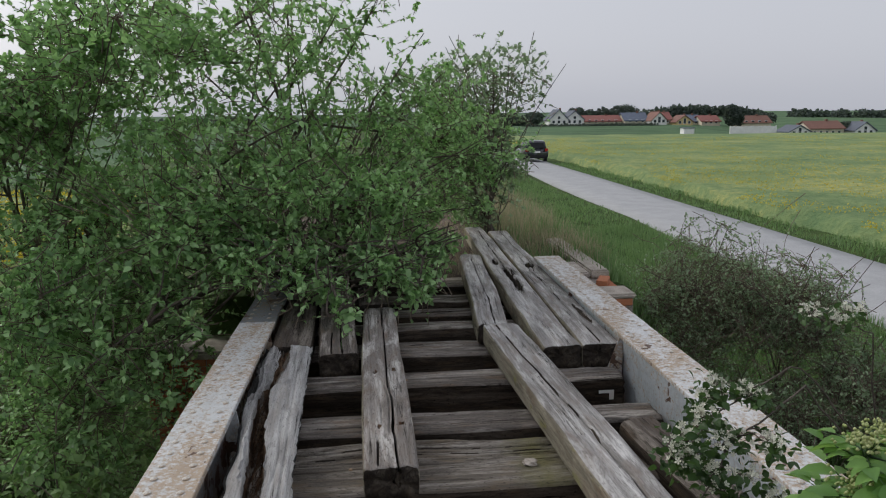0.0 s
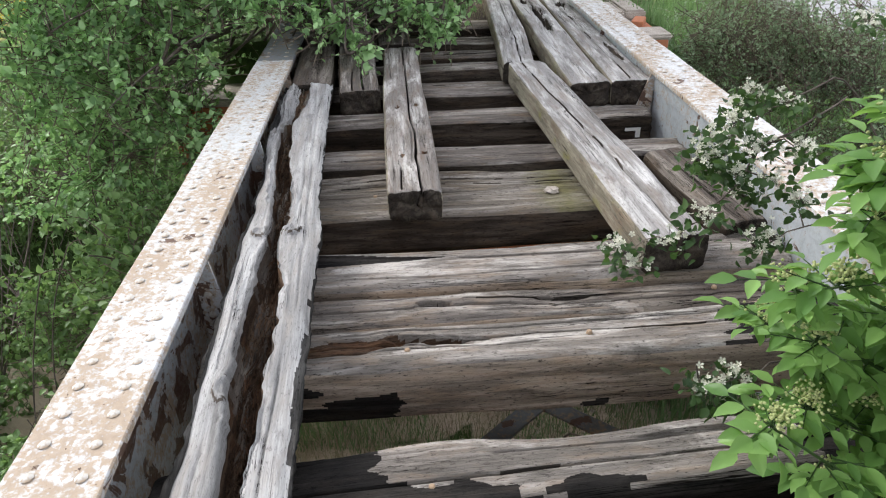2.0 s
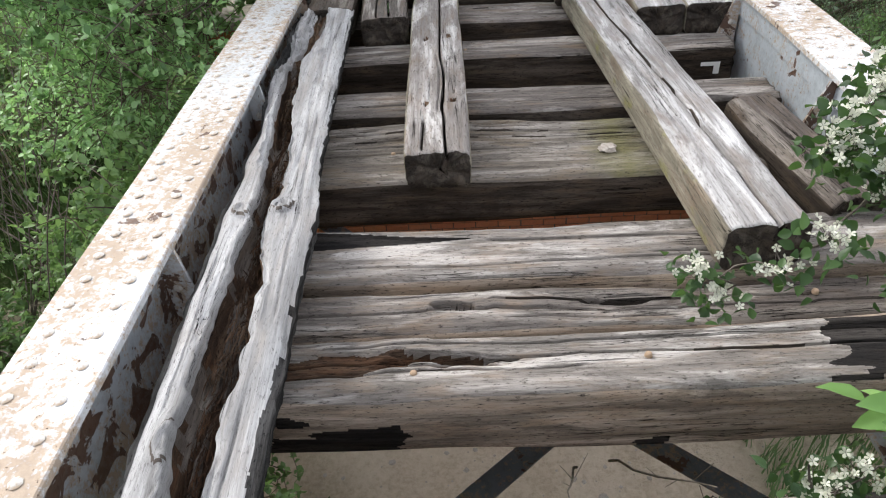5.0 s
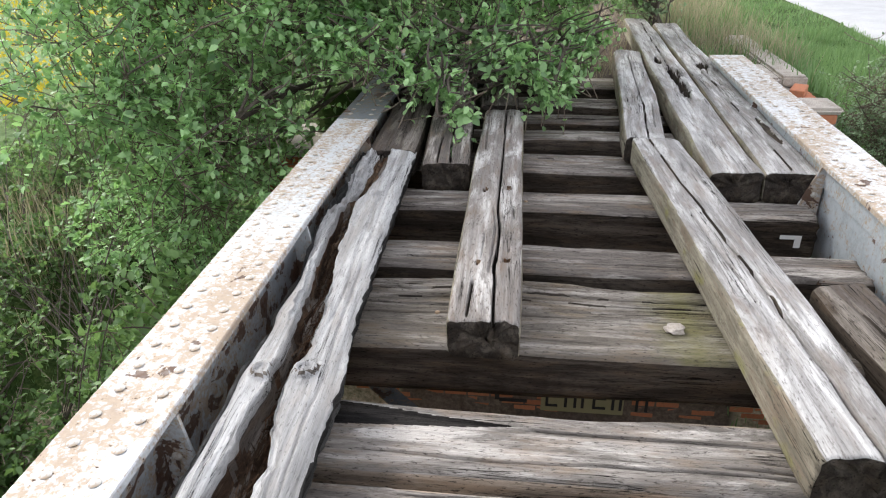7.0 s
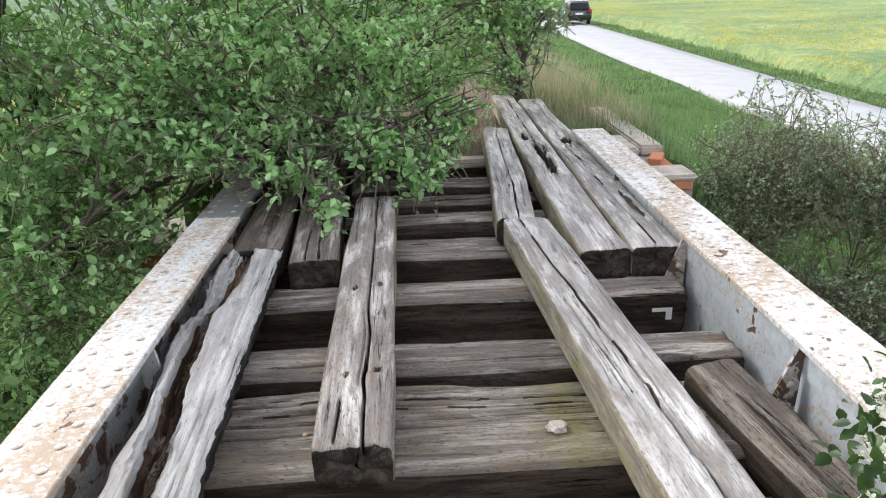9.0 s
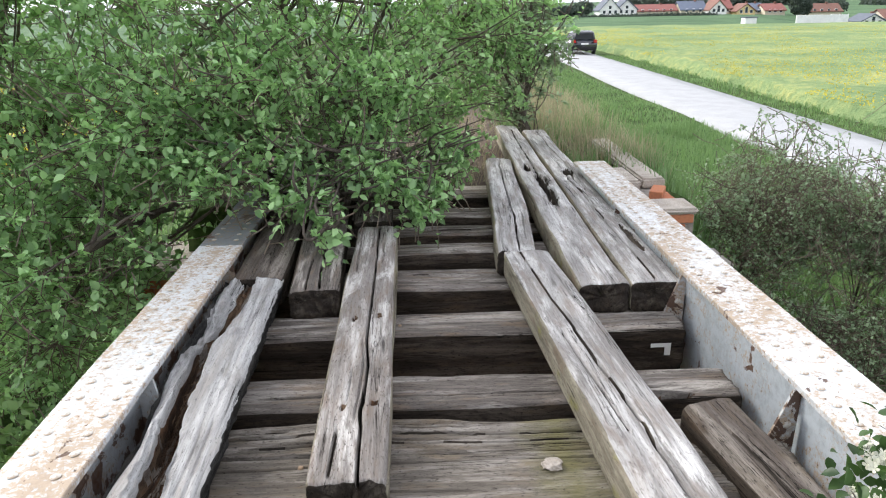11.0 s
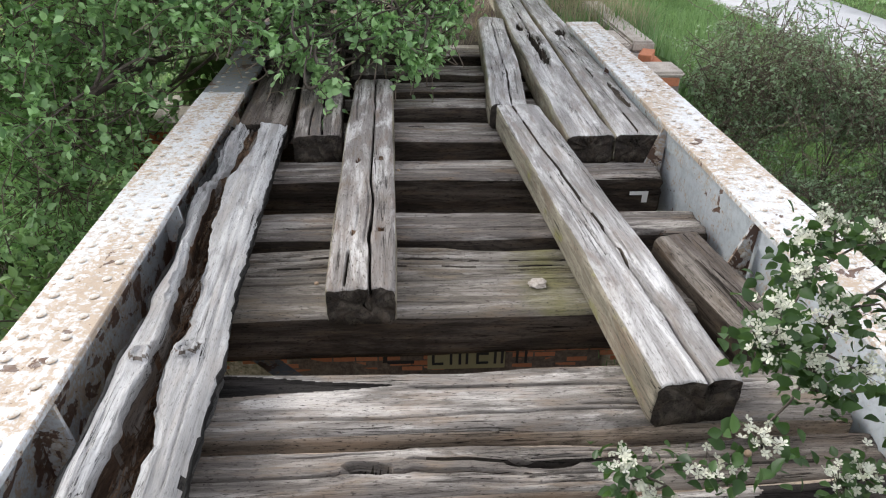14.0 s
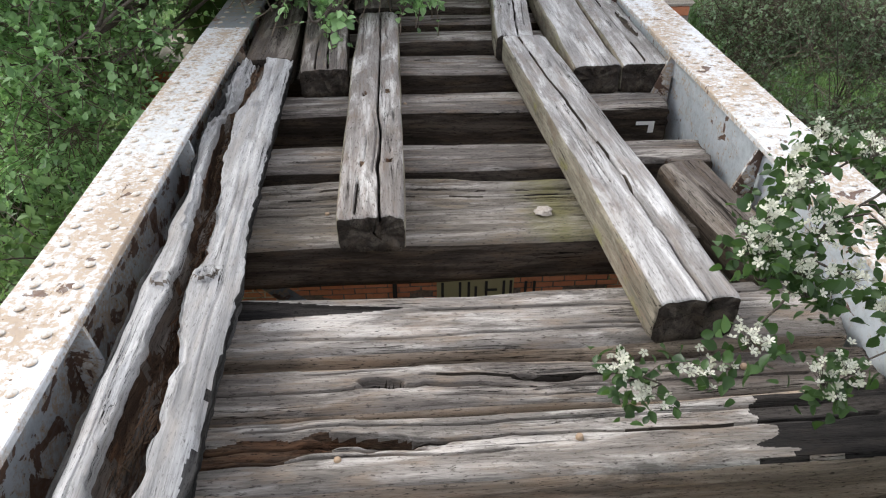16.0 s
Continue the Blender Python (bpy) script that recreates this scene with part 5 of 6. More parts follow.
blades("hollow_grass", "grass tufts in the hollow under the bridge", 9000, rect(-3.0, 3.4, 4.7, 6.2, lambda x, y: (vnoise(x * 0.9, y * 0.9, 8.0) > -0.35) & (y > 4.95 - 0.1 * x)), (0.12, 0.32), BLADE, 36, 0.006, 0.6)
blades("dry_grass", "yellowed grass in the hollow under the bridge", 3500, rect(-2.4, 1.8, 4.9, 6.3), (0.15, 0.4), STRAW, 40, 0.004, 0.7)
blades("slope_grass", "weeds and grass on the side slope", 11000, rect(-9, -2.2, 2, 14, clumps), (0.1, 0.3), BLADE, 37, 0.009)
blades("dry_stalks", "pale dry stalks among the scrub", 1500, rect(-8.2, -5.2, 6.2, 9.5, clumps), (0.5, 1.1), STRAW, 38, 0.005, 0.35)
blades("slope_grass", "long grass in the ditch beside the bridge", 14000, rect(2.0, 8.0, 1, 7), (0.2, 0.5), BLADE, 39, 0.008)


# stones on the floor of the hollow
rng = np.random.default_rng(45)
stones = Soup()
for _ in range(420):
    p = np.array((rng.uniform(-2.0, 2.4), rng.uniform(3.4, 6.7), 0))
    r = 0.009 + 0.03 * rng.random() ** 4
    ball = unit(np.array([(1, 0, 0), (0, 1, 0), (-1, 0, 0), (0, -1, 0), (0, 0, 1), (0.7, 0.7, 0.6), (-0.7, 0.6, 0.6), (-0.6, -0.7, 0.6), (0.7, -0.6, 0.6)])) * rng.uniform(0.7, 1.2, (9, 1)) * (r, r, r * 0.6)
    p[2] = float(ground_z(p[0], p[1]))
    stones.add(ball + p, [(0, 5, 8), (0, 1, 5), (1, 6, 5), (1, 2, 6), (2, 7, 6), (2, 3, 7), (3, 8, 7), (3, 0, 8), (4, 5, 6), (4, 6, 7), (4, 7, 8), (4, 8, 5)])
tagged(new("loose_stones", stones.mesh("loose_stones", STONE, False)), "small pale stones on the sandy floor under the bridge", "stones", kind="stuff")


# flower heads on the edge of the crop
def heads(name, label, pts, size, mat, seed):
    rng = np.random.default_rng(seed)
    n = len(pts)
    return tagged(new(name, leaves_mesh(name, pts, rng.normal(0, 1, (n, 3)) + (0, 0, 0.4), rng.normal(0, 1, (n, 3)), rng.uniform(*size, n), rng.uniform(*size, n), mat)), label, "flowers", kind="stuff")


rng = np.random.default_rng(51)
py = 14 + 80 * rng.random(52000) ** 1.3
pxo = 50 * rng.random(52000) ** 1.5
keepf = vnoise(pxo * 0.35, py * 0.25, 2.0) + 0.3 * vnoise(pxo * 1.5, py * 1.5) > -0.05
py, pxo = py[keepf], pxo[keepf]
pxx = np.vectorize(road_x)(py) + 3.1 + pxo
pts = np.stack([pxx, py, np.vectorize(base_z)(np.hypot(pxx, py)) + 0.45 + rng.uniform(0, 0.22, len(py))], 1)
heads("crop_blossom", "yellow blossoms on the field", pts, (0.035, 0.07), YELLOW, 52)
rng = np.random.default_rng(55)
qx, qy = -9.2 - 34 * rng.random(20000) ** 1.5, rng.uniform(10, 33, 20000)
heads("crop_blossom", "yellow blossoms of the field beyond the scrub", np.stack([qx, qy, ground_z(qx, qy) + rng.uniform(0.42, 0.65, 20000)], 1), (0.06, 0.12), YELLOW, 56)
# ---- elder shoots beside the deck ----
def compound_leaf(base, way, size, rng, B, A, N, Ls, stalks):
    """Five leaflets on one stalk."""
    way = unit(np.asarray(way, float))
    side = unit(np.cross(way, (0, 0, 1)))
    tip = base + way * size * 1.5 + np.array((0, 0, -0.12 * size))
    stalks.tube(np.linspace(base, tip, 4), 0.0022, 0.001, 4)
    for u, s in ((1.0, 0), (0.62, 1), (0.62, -1), (0.28, 1), (0.28, -1)):
        at = base + (tip - base) * u
        d = way if s == 0 else unit(way * 0.55 + side * s)
        B.append(at)
        A.append(d + rng.normal(0, 0.1, 3) + (0, 0, -0.22))
        N.append(np.array((0, 0, 1)) + rng.normal(0, 0.25, 3))
        Ls.append(size * rng.uniform(0.85, 1.1) * (1.0 if u > 0.5 else 0.8))


def elder(label, shoots, seed):
    rng = np.random.default_rng(seed)
    root = tagged(new("elder_bush"), label, "shrub")
    stems = Soup()
    B, A, N, Ls = [], [], [], []
    more = [((a[0], a[1] + 0.1, a[2]), (b[0] + 0.22 + rng.uniform(0, 0.1), b[1] + rng.uniform(-0.1, 0.1), b[2] - rng.uniform(0.05, 0.2))) for a, b in shoots]
    for si, (p0, p1) in enumerate(list(shoots) + more):
        p0, p1 = np.array(p0, float), np.array(p1, float) + (0.035, 0, 0)
        mid = (p0 + p1) / 2 + np.array((0.12, 0, 0.1))
        s = np.linspace(0, 1, 10)[:, None]
        line = (1 - s) ** 2 * p0 + 2 * s * (1 - s) * mid + s * s * p1
        stems.tube(line, 0.009, 0.003, 6)
        for i in range(3, 10):
            for q in range(8 if i > 6 else 5):
                a = rng.uniform(0, 2 * math.pi)
                way = np.array((math.cos(a), math.sin(a), rng.uniform(-0.15, 0.35)))
                compound_leaf(line[i] + rng.normal(0, 0.006, 3), way, rng.uniform(0.045, 0.066), rng, B, A, N, Ls, stems)
        buds = Soup()
        top = p1 + (0, 0, 0.035)
        for _ in range(110):
            d = rng.normal(0, 1, 3) * (0.02, 0.02, 0.008)
            c = top + d
            r = 0.0042
            buds.add([c + (r, 0, 0), c + (0, r, 0), c + (-r, 0, 0), c + (0, -r, 0), c + (0, 0, r), c + (0, 0, -r)],
                     [(0, 1, 4), (1, 2, 4), (2, 3, 4), (3, 0, 4), (1, 0, 5), (2, 1, 5), (3, 2, 5), (0, 3, 5)])
        for _ in range(8):
            stems.tube(np.linspace(p1, top + rng.normal(0, 1, 3) * (0.02, 0.02, 0.003), 3), 0.0015, 0.0008, 3)
        if si < len(shoots):
            child("flower_head", buds.mesh("flower_head", BUD), root, label="pale green elder flower buds", kind="stuff")
    child("stalk", stems.mesh("stalk", LEAF_HAW), root, label="green leafy shoots", kind="stuff")
    Ls = np.array(Ls)
    child("foliage", leaves_mesh("foliage", np.array(B), np.array(A), np.array(N), Ls, Ls * 0.54, LEAF_ELDER), root, kind="stuff")


elder("bright green elder with flower buds reaching over the deck",
      [((1.25, 1.25, -0.6), (0.29, 1.42, 0.56)), ((1.2, 1.1, -0.6), (0.19, 1.17, 0.50)), ((1.15, 0.95, -0.6), (0.11, 0.90, 0.37)), ((1.25, 1.0, -0.5), (0.24, 0.88, 0.36)),
       ((1.3, 1.5, -0.4), (0.50, 1.38, 0.60)), ((1.3, 1.2, -0.4), (0.46, 1.08, 0.50)), ((1.3, 1.3, -0.3), (0.72, 1.30, 0.62)), ((1.3, 1.0, -0.4), (0.40, 0.72, 0.42)), ((1.4, 1.6, -0.2), (0.8, 1.3, 0.6)),
       ((1.2, 1.3, 0.0), (0.34, 1.15, 1.0)), ((1.2, 1.4, 0.1), (0.42, 1.2, 1.04)), ((1.2, 1.2, 0.0), (0.42, 1.15, 0.88)), ((1.2, 1.5, 0.1), (0.6, 1.12, 0.9)), ((1.2, 1.2, -0.1), (0.58, 1.12, 0.72)), ((1.2, 1.0, -0.1), (0.56, 0.9, 0.56)),
       ((1.2, 1.4, 0.1), (0.44, 1.34, 1.06)), ((1.2, 1.3, 0.1), (0.5, 1.29, 0.96)), ((1.2, 1.3, 0.0), (0.52, 1.22, 0.86)), ((1.2, 1.2, 0.0), (0.28, 1.24, 0.78)),
       ((1.2, 1.3, 0.0), (0.25, 1.32, 0.72)), ((1.2, 1.3, -0.1), (0.32, 1.3, 0.6)), ((1.2, 1.25, -0.3), (0.33, 1.28, 0.44)), ((1.2, 1.2, -0.5), (0.4, 1.22, 0.26)), ((1.2, 1.05, -0.5), (0.44, 1.05, 0.14)), ((1.2, 1.0, -0.6), (0.52, 1.0, 0.0)), ((1.2, 1.35, -0.2), (0.47, 1.3, 0.42)),
       ((1.2, 1.45, 0.1), (0.34, 1.28, 1.08)), ((1.2, 1.45, 0.1), (0.34, 1.28, 0.98)), ((1.2, 1.45, 0.1), (0.40, 1.28, 0.88)), ((1.2, 1.45, 0.1), (0.35, 1.28, 1.00)), ((1.2, 1.45, 0.1), (0.34, 1.28, 0.89))], 61)


# ---- hawthorn in flower ----
def hawthorn(label, stems_at, clusters, seed, leaf_n=16):
    rng = np.random.default_rng(seed)
    root = tagged(new("hawthorn_branch"), label, "branch")
    wood_s = Soup()
    B, A, N, Ls = [], [], [], []
    nodes = []
    for pts in stems_at:
        pts = np.array(pts, float)
        s = np.linspace(0, len(pts) - 1, len(pts) * 5)
        line = np.stack([np.interp(s, range(len(pts)), pts[:, k]) for k in range(3)], 1) + rng.normal(0, 0.006, (len(s), 3))
        wood_s.tube(line, 0.0045, 0.0015, 5)
        nodes.append(line)
    nodes = np.concatenate(nodes)
    for c in clusters:
        c = np.array(c, float)
        near = nodes[np.argmin(((nodes - c) ** 2).sum(1))]
        wood_s.tube(np.stack([near, (near + c) / 2 + rng.normal(0, 0.015, 3), c - (0, 0, 0.02)]), 0.003, 0.0015, 4)
        fl = Soup()
        for _ in range(rng.integers(16, 24)):
            p = c + rng.normal(0, 1, 3) * (0.019, 0.019, 0.013)
            wood_s.tube(np.stack([c - (0, 0, 0.02), p]), 0.0009, 0.0006, 3)
            nrm = unit(rng.normal(0, 0.5, 3) + (-0.2, -0.4, 0.8))
            u = unit(np.cross(nrm, (0.3, 0.9, 0.1)))
            w = np.cross(nrm, u)
            r = rng.uniform(0.0068, 0.0095)
            for k in range(5):
                a0 = k * 1.2566
                ds = [p, p + r * 0.75 * (u * math.cos(a0 - 0.5) + w * math.sin(a0 - 0.5)) + nrm * 0.001, p + r * 1.1 * (u * math.cos(a0 - 0.2) + w * math.sin(a0 - 0.2)) + nrm * 0.003,
                      p + r * 1.1 * (u * math.cos(a0 + 0.2) + w * math.sin(a0 + 0.2)) + nrm * 0.003, p + r * 0.75 * (u * math.cos(a0 + 0.5) + w * math.sin(a0 + 0.5)) + nrm * 0.001]
                fl.add(ds, [(0, 1, 2), (0, 2, 3), (0, 3, 4)])
        child("blossom", fl.mesh("blossom", PETAL), root, label="cluster of small white blossoms", kind="stuff")
        m = int(leaf_n * 2.2)
        B.append(c + np.clip(rng.normal(0, 1, (m, 3)), -1.6, 1.6) * (0.036, 0.036, 0.02) - (0, 0, 0.025))
        A.append(rng.normal(0, 1, (m, 3)))
        N.append(rng.normal(0, 0.7, (m, 3)) + (0, -0.2, 1))
        Ls.append(rng.uniform(0.021, 0.038, m))
    child("stem", wood_s.mesh("stem", BARK), root, label="thin brown thorny stems")
    Ls = np.concatenate(Ls)
    child("foliage", leaves_mesh("foliage", np.concatenate(B), np.concatenate(A), np.concatenate(N), Ls, Ls * 0.7, LEAF_HAW), root, kind="stuff")


hawthorn("hawthorn branch in white blossom hanging over the timbers",
         [((1.55, 2.6, 0.2), (1.0, 2.35, 0.72), (0.62, 2.1, 0.68), (0.33, 1.84, 0.58), (0.14, 1.88, 0.47)), ((1.55, 2.7, 0.3), (1.0, 2.4, 0.8), (0.6, 2.2, 0.72), (0.37, 1.95, 0.72)),
          ((1.4, 2.4, 0.2), (0.85, 1.95, 0.55), (0.5, 1.8, 0.52))],
         [(0.134, 1.897, 0.50), (0.17, 1.87, 0.46), (0.333, 1.823, 0.62), (0.26, 1.85, 0.54), (0.347, 1.94, 0.75), (0.40, 1.95, 0.73), (0.47, 1.94, 0.68), (0.43, 2.02, 0.70), (0.477, 1.80, 0.54), (0.53, 1.82, 0.55),
          (0.578, 2.24, 0.675), (0.54, 2.05, 0.70), (0.62, 2.12, 0.70), (0.683, 2.265, 0.77), (0.60, 1.98, 0.64), (0.66, 1.92, 0.6), (0.74, 2.1, 0.68), (0.8, 2.3, 0.75), (0.63, 2.3, 0.72), (0.39, 2.0, 0.78), (0.5, 2.1, 0.78), (0.56, 2.2, 0.8), (0.62, 2.25, 0.82), (0.46, 2.06, 0.64), (0.52, 1.98, 0.6), (0.68, 2.0, 0.72), (0.72, 2.2, 0.8)], 62, 15)
hawthorn("hawthorn spray with white blossom beyond the girder",
         [((2.2, 3.4, -0.3), (1.6, 2.8, 0.75), (1.135, 2.55, 0.93))], [(1.135, 2.547, 0.945), (1.2, 2.6, 0.93), (1.28, 2.6, 0.9), (1.38, 2.68, 0.9), (1.5, 2.75, 0.88)], 63, 6)
hawthorn("small thorn twig with pale buds over a sleeper", [((1.1, 1.75, -0.1), (0.6, 1.65, 0.25), (0.25, 1.51, 0.28))],
         [(0.253, 1.508, 0.31), (0.3, 1.54, 0.27), (0.36, 1.56, 0.29)], 64, 18)

# dead canes by the elder
rng = np.random.default_rng(71)
for a, b in (((0.2, 0.86, -0.3), (0.09, 1.12, 0.32)), ((0.24, 0.84, -0.3), (0.12, 1.12, 0.36)), ((0.5, 1.1, -0.25), (-0.08, 1.3, -0.05)), ((0.35, 1.05, -0.3), (-0.02, 1.22, -0.12)),
             ((0.1, 2.2, -0.6), (0.3, 1.85, -0.2)), ((0.0, 2.2, -0.6), (-0.1, 1.8, -0.18)), ((-0.5, 1.5, -0.6), (-0.35, 1.25, -0.15))):
    so = Soup()
    pa, pb2 = np.array(a), np.array(b)
    s = np.linspace(0, 1, 7)[:, None]
    ln = pa + (pb2 - pa) * s + rng.normal(0, 0.008, (7, 3))
    so.tube(ln, 0.005, 0.0018, 5)
    for i in (3, 4, 5):
        so.tube(np.stack([ln[i], ln[i] + rng.normal(0, 0.05, 3) + (0, 0, 0.03)]), 0.002, 0.001, 3)
    tagged(new("dead_cane", so.mesh("dead_cane", TWIG)), "thin dry pale cane beside the elder", "twig", "dead canes")

# tuft of straw on the nearest sleeper
so = Soup()
for _ in range(130):
    p = np.array((0.09, 1.06, 0.0)) + rng.normal(0, 1, 3) * (0.05, 0.02, 0.0) + (0, 0, rng.uniform(0, 0.02))
    d = rng.normal(0, 1, 3) * (0.05, 0.03, 0.012)
    so.tube(np.stack([p - d, p, p + d + (0, 0, 0.006)]), 0.0009, 0.0007, 3)
tagged(new("straw_tuft", so.mesh("straw_tuft", STRAW)), "small tuft of dry straw on a sleeper", "straw")

# brown fibres in the hollow timber
so = Soup()
for _ in range(1700):
    u = rng.uniform(1.6, 5.3)
    c, half = hollow_line(u)
    k = u / math.dist(HOLLOW_FROM, HOLLOW_TO)
    p = np.array((HOLLOW_FROM[0] + (HOLLOW_TO[0] - HOLLOW_FROM[0]) * k + c, HOLLOW_FROM[1] + (HOLLOW_TO[1] - HOLLOW_FROM[1]) * k, 0.083))
    p = p + np.clip(rng.normal(0, 1, 3), -1.8, 1.8) * (half * 0.42, 0.02, 0.01)
    d = np.array((-0.04, 1, 0)) * rng.uniform(0.006, 0.03) + rng.normal(0, 0.006, 3)
    so.tube(np.stack([p - d, p + d]), rng.uniform(0.001, 0.003), 0.001, 3)
tagged(new("wood_splinters", so.mesh("wood_splinters", ROTTEN, False)), "brown splinters and fibres in the hollow timber", "splinters", kind="stuff")

# orange splinters in the rotted sleeper
so = Soup()
for _ in range(420):
    p = np.array((-0.38, 0.935, -0.035)) + rng.normal(0, 1, 3) * (0.17, 0.03, 0.006)
    d = np.array((1, 0, 0)) * rng.uniform(0.004, 0.02) + rng.normal(0, 0.004, 3)
    so.tube(np.stack([p - d, p + d]), 0.0042, 0.002, 4)
tagged(new("wood_splinters", so.mesh("wood_splinters", ORANGE, False)), "orange-brown splinters of rotten wood on a sleeper", "splinters", kind="stuff")
RUST = painted_steel("rusty_iron", 0.3, (0.2, 0.1, 0.06))
for nx, ny, nz in ((-0.437, 1.5, 0.005), (0.42, 3.72, 0.0), (-0.62, 3.28, 0.0), (-0.3, 4.36, 0.0), (0.7, 2.36, -0.005), (0.15, 2.12, 0.005), (-0.49, 2.08, 0.005)):
    nail = bmesh.new()
    bmesh.ops.create_cone(nail, cap_ends=True, segments=10, radius1=0.012, radius2=0.009, depth=0.014)
    bmesh.ops.bevel(nail, geom=nail.edges[:], offset=0.002, segments=1, affect="EDGES")
    bolt = tagged(new("bolt", bm_mesh("bolt", nail, RUST, True)), "rusty bolt head set in a sleeper", "bolt", "bolts in the sleepers")
    bolt.location = (nx, ny, nz)

# scrap of label and a lump of debris
scrap = tagged(new("paper_scrap"), "torn white scrap of label nailed to a sleeper", "label")
WHITE, pn, pl, pb = material("white_scrap", 0.6)
pb.inputs["Base Color"].default_value = (0.72, 0.72, 0.7, 1)
part("strip", box_bm(0.93, 1.03, 4.243, 4.246, -0.105, -0.085), WHITE, scrap)
part("tab", box_bm(1.0, 1.03, 4.243, 4.246, -0.15, -0.104), WHITE, scrap)
bm = bmesh.new()
bmesh.ops.create_icosphere(bm, subdivisions=3, radius=0.03)
for v in bm.verts:
    v.co = Vector((v.co.x * 1.2, v.co.y, v.co.z * 0.5)) * (1 + 0.5 * noise.noise(v.co * 60))
lump = tagged(new("crumbled_lump", bm_mesh("crumbled_lump", bm, STONE)), "crumbled grey lump on a mossy sleeper", "debris")
lump.location = (0.25, 3.24, 0.008)


# ---- the village across the field ----
def plain(name, c, rough=0.8, spread=0.12):
    m, n, l, b = material(name, rough)
    v = coords(n, l, (1, 1, 1))
    f = noise_tex(n, l, v, 0.8, 5, 0.7)
    l.new(ramp(n, l, f, [(0.3, tuple(k * (1 - spread) for k in c)), (0.7, tuple(min(1, k * (1 + spread)) for k in c))]), b.inputs["Base Color"])
    return m


PLASTER, CREAM, YELLOW_WALL = plain("white_plaster", (0.84, 0.83, 0.81)), plain("cream_plaster", (0.6, 0.54, 0.42)), plain("yellow_plaster", (0.7, 0.55, 0.28))
SLATE, RED_TILE, BROWN_TILE, BLUE_TILE = plain("blue_slate", (0.11, 0.125, 0.155)), plain("red_tiles", (0.26, 0.1, 0.085)), plain("brown_tiles", (0.2, 0.1, 0.075)), plain("blue_tiles", (0.13, 0.155, 0.21))
DARKGLASS = plain("window_glass", (0.04, 0.05, 0.06), 0.15)


def house(cx, cy, w, d, base, eaves, ridge, wall, roof, label, gable="front", windows=3):
    """A house with a pitched roof; gable: whether a gable or the eaves face the bridge."""
    root = tagged(new("house"), label, "house", "village houses")
    x0, x1, y0, y1 = cx - w / 2, cx + w / 2, cy, cy + d
    t = 0.35
    if gable == "front":
        outline = [(x0, base - 1), (x1, base - 1), (x1, eaves), (cx, ridge), (x0, eaves)]
        part("wall", prism_bm(outline, "y", y0, y1), wall, root)
        for sx in (-1, 1):
            e = (cx + sx * (w / 2 + 0.5), eaves - 0.5 * (ridge - eaves) / (w / 2))
            part("roof", prism_bm([(e[0], e[1] + 0.03), (cx, ridge + 0.03), (cx, ridge + t), (e[0], e[1] + t)][:: sx], "y", y0 - 0.5, y1 + 0.5), roof, root)
        spots = [(cx + (i - (windows - 1) / 2) * w / (windows + 0.6), base + 1.0) for i in range(windows)] + [(cx, eaves + 0.2)]
    else:
        my = (y0 + y1) / 2
        part("wall", prism_bm([(y0, base - 1), (y1, base - 1), (y1, eaves), (my, ridge), (y0, eaves)], "x", x0, x1), wall, root)
        for sy in (-1, 1):
            e = (my + sy * (d / 2 + 0.5), eaves - 0.5 * (ridge - eaves) / (d / 2))
            part("roof", prism_bm([(e[0], e[1] + 0.03), (my, ridge + 0.03), (my, ridge + t), (e[0], e[1] + t)], "x", x0 - 0.5, x1 + 0.5), roof, root)
        spots = [(cx + (i - (windows - 1) / 2) * w / (windows + 0.6), base + 0.9) for i in range(windows)]
    for wx, wz in spots:
        win = part("window", box_bm(wx - 0.6, wx + 0.6, y0 - 0.06, y0 - 0.005, wz, wz + 1.3), PLASTER, root)
        child("pane", bm_mesh("pane", box_bm(wx - 0.5, wx + 0.5, y0 - 0.09, y0 - 0.065, wz + 0.1, wz + 1.2), DARKGLASS), win)
    part("chimney", box_bm(cx + w * 0.15, cx + w * 0.15 + 0.7, cy + d * 0.45, cy + d * 0.45 + 0.7, ridge - 1.0, ridge + 0.9), BROWN_TILE, root)
    return root


house(75.5, 278, 8, 9, -4.5, -2.0, 2.0, PLASTER, SLATE, "white gabled house with dark slate roof")
house(83.0, 281, 8, 9, -4.5, -2.0, 1.4, PLASTER, SLATE, "white house wing with slate gable roof")
house(96, 284, 16, 9, -4.4, -2.9, -0.7, CREAM, RED_TILE, "long low house under a red tiled roof", "side", 5)
house(110, 282, 10, 9, -4.4, -2.6, 0.3, CREAM, BLUE_TILE, "house with a blue-grey roof and skylights", "side", 3)
house(117.5, 276, 6.5, 9, -4.6, -2.6, 0.6, PLASTER, BROWN_TILE, "steep gabled house with brown roof")
house(122.5, 282, 6, 9, -4.6, -2.4, 0.4, CREAM, RED_TILE, "house with a red roof beside a gable", "side", 2)
house(128.5, 276, 7.2, 8, -5.2, -3.4, -0.9, YELLOW_WALL, BROWN_TILE, "small yellow gabled house")
house(136, 284, 7, 9, -5.2, -3.4, -0.9, CREAM, BLUE_TILE, "house under a blue tiled roof", "side", 2)
house(142, 280, 8, 9, -5.2, -3.4, -1.2, CREAM, RED_TILE, "house under a bright red roof", "side", 3)
house(168, 290, 14, 9, -5.6, -4.4, -1.6, CREAM, BROWN_TILE, "low house behind the white wall", "side", 4)
house(151, 232, 8, 8, -8.6, -6.6, -4.5, PLASTER, SLATE, "small white gabled house beyond the field")
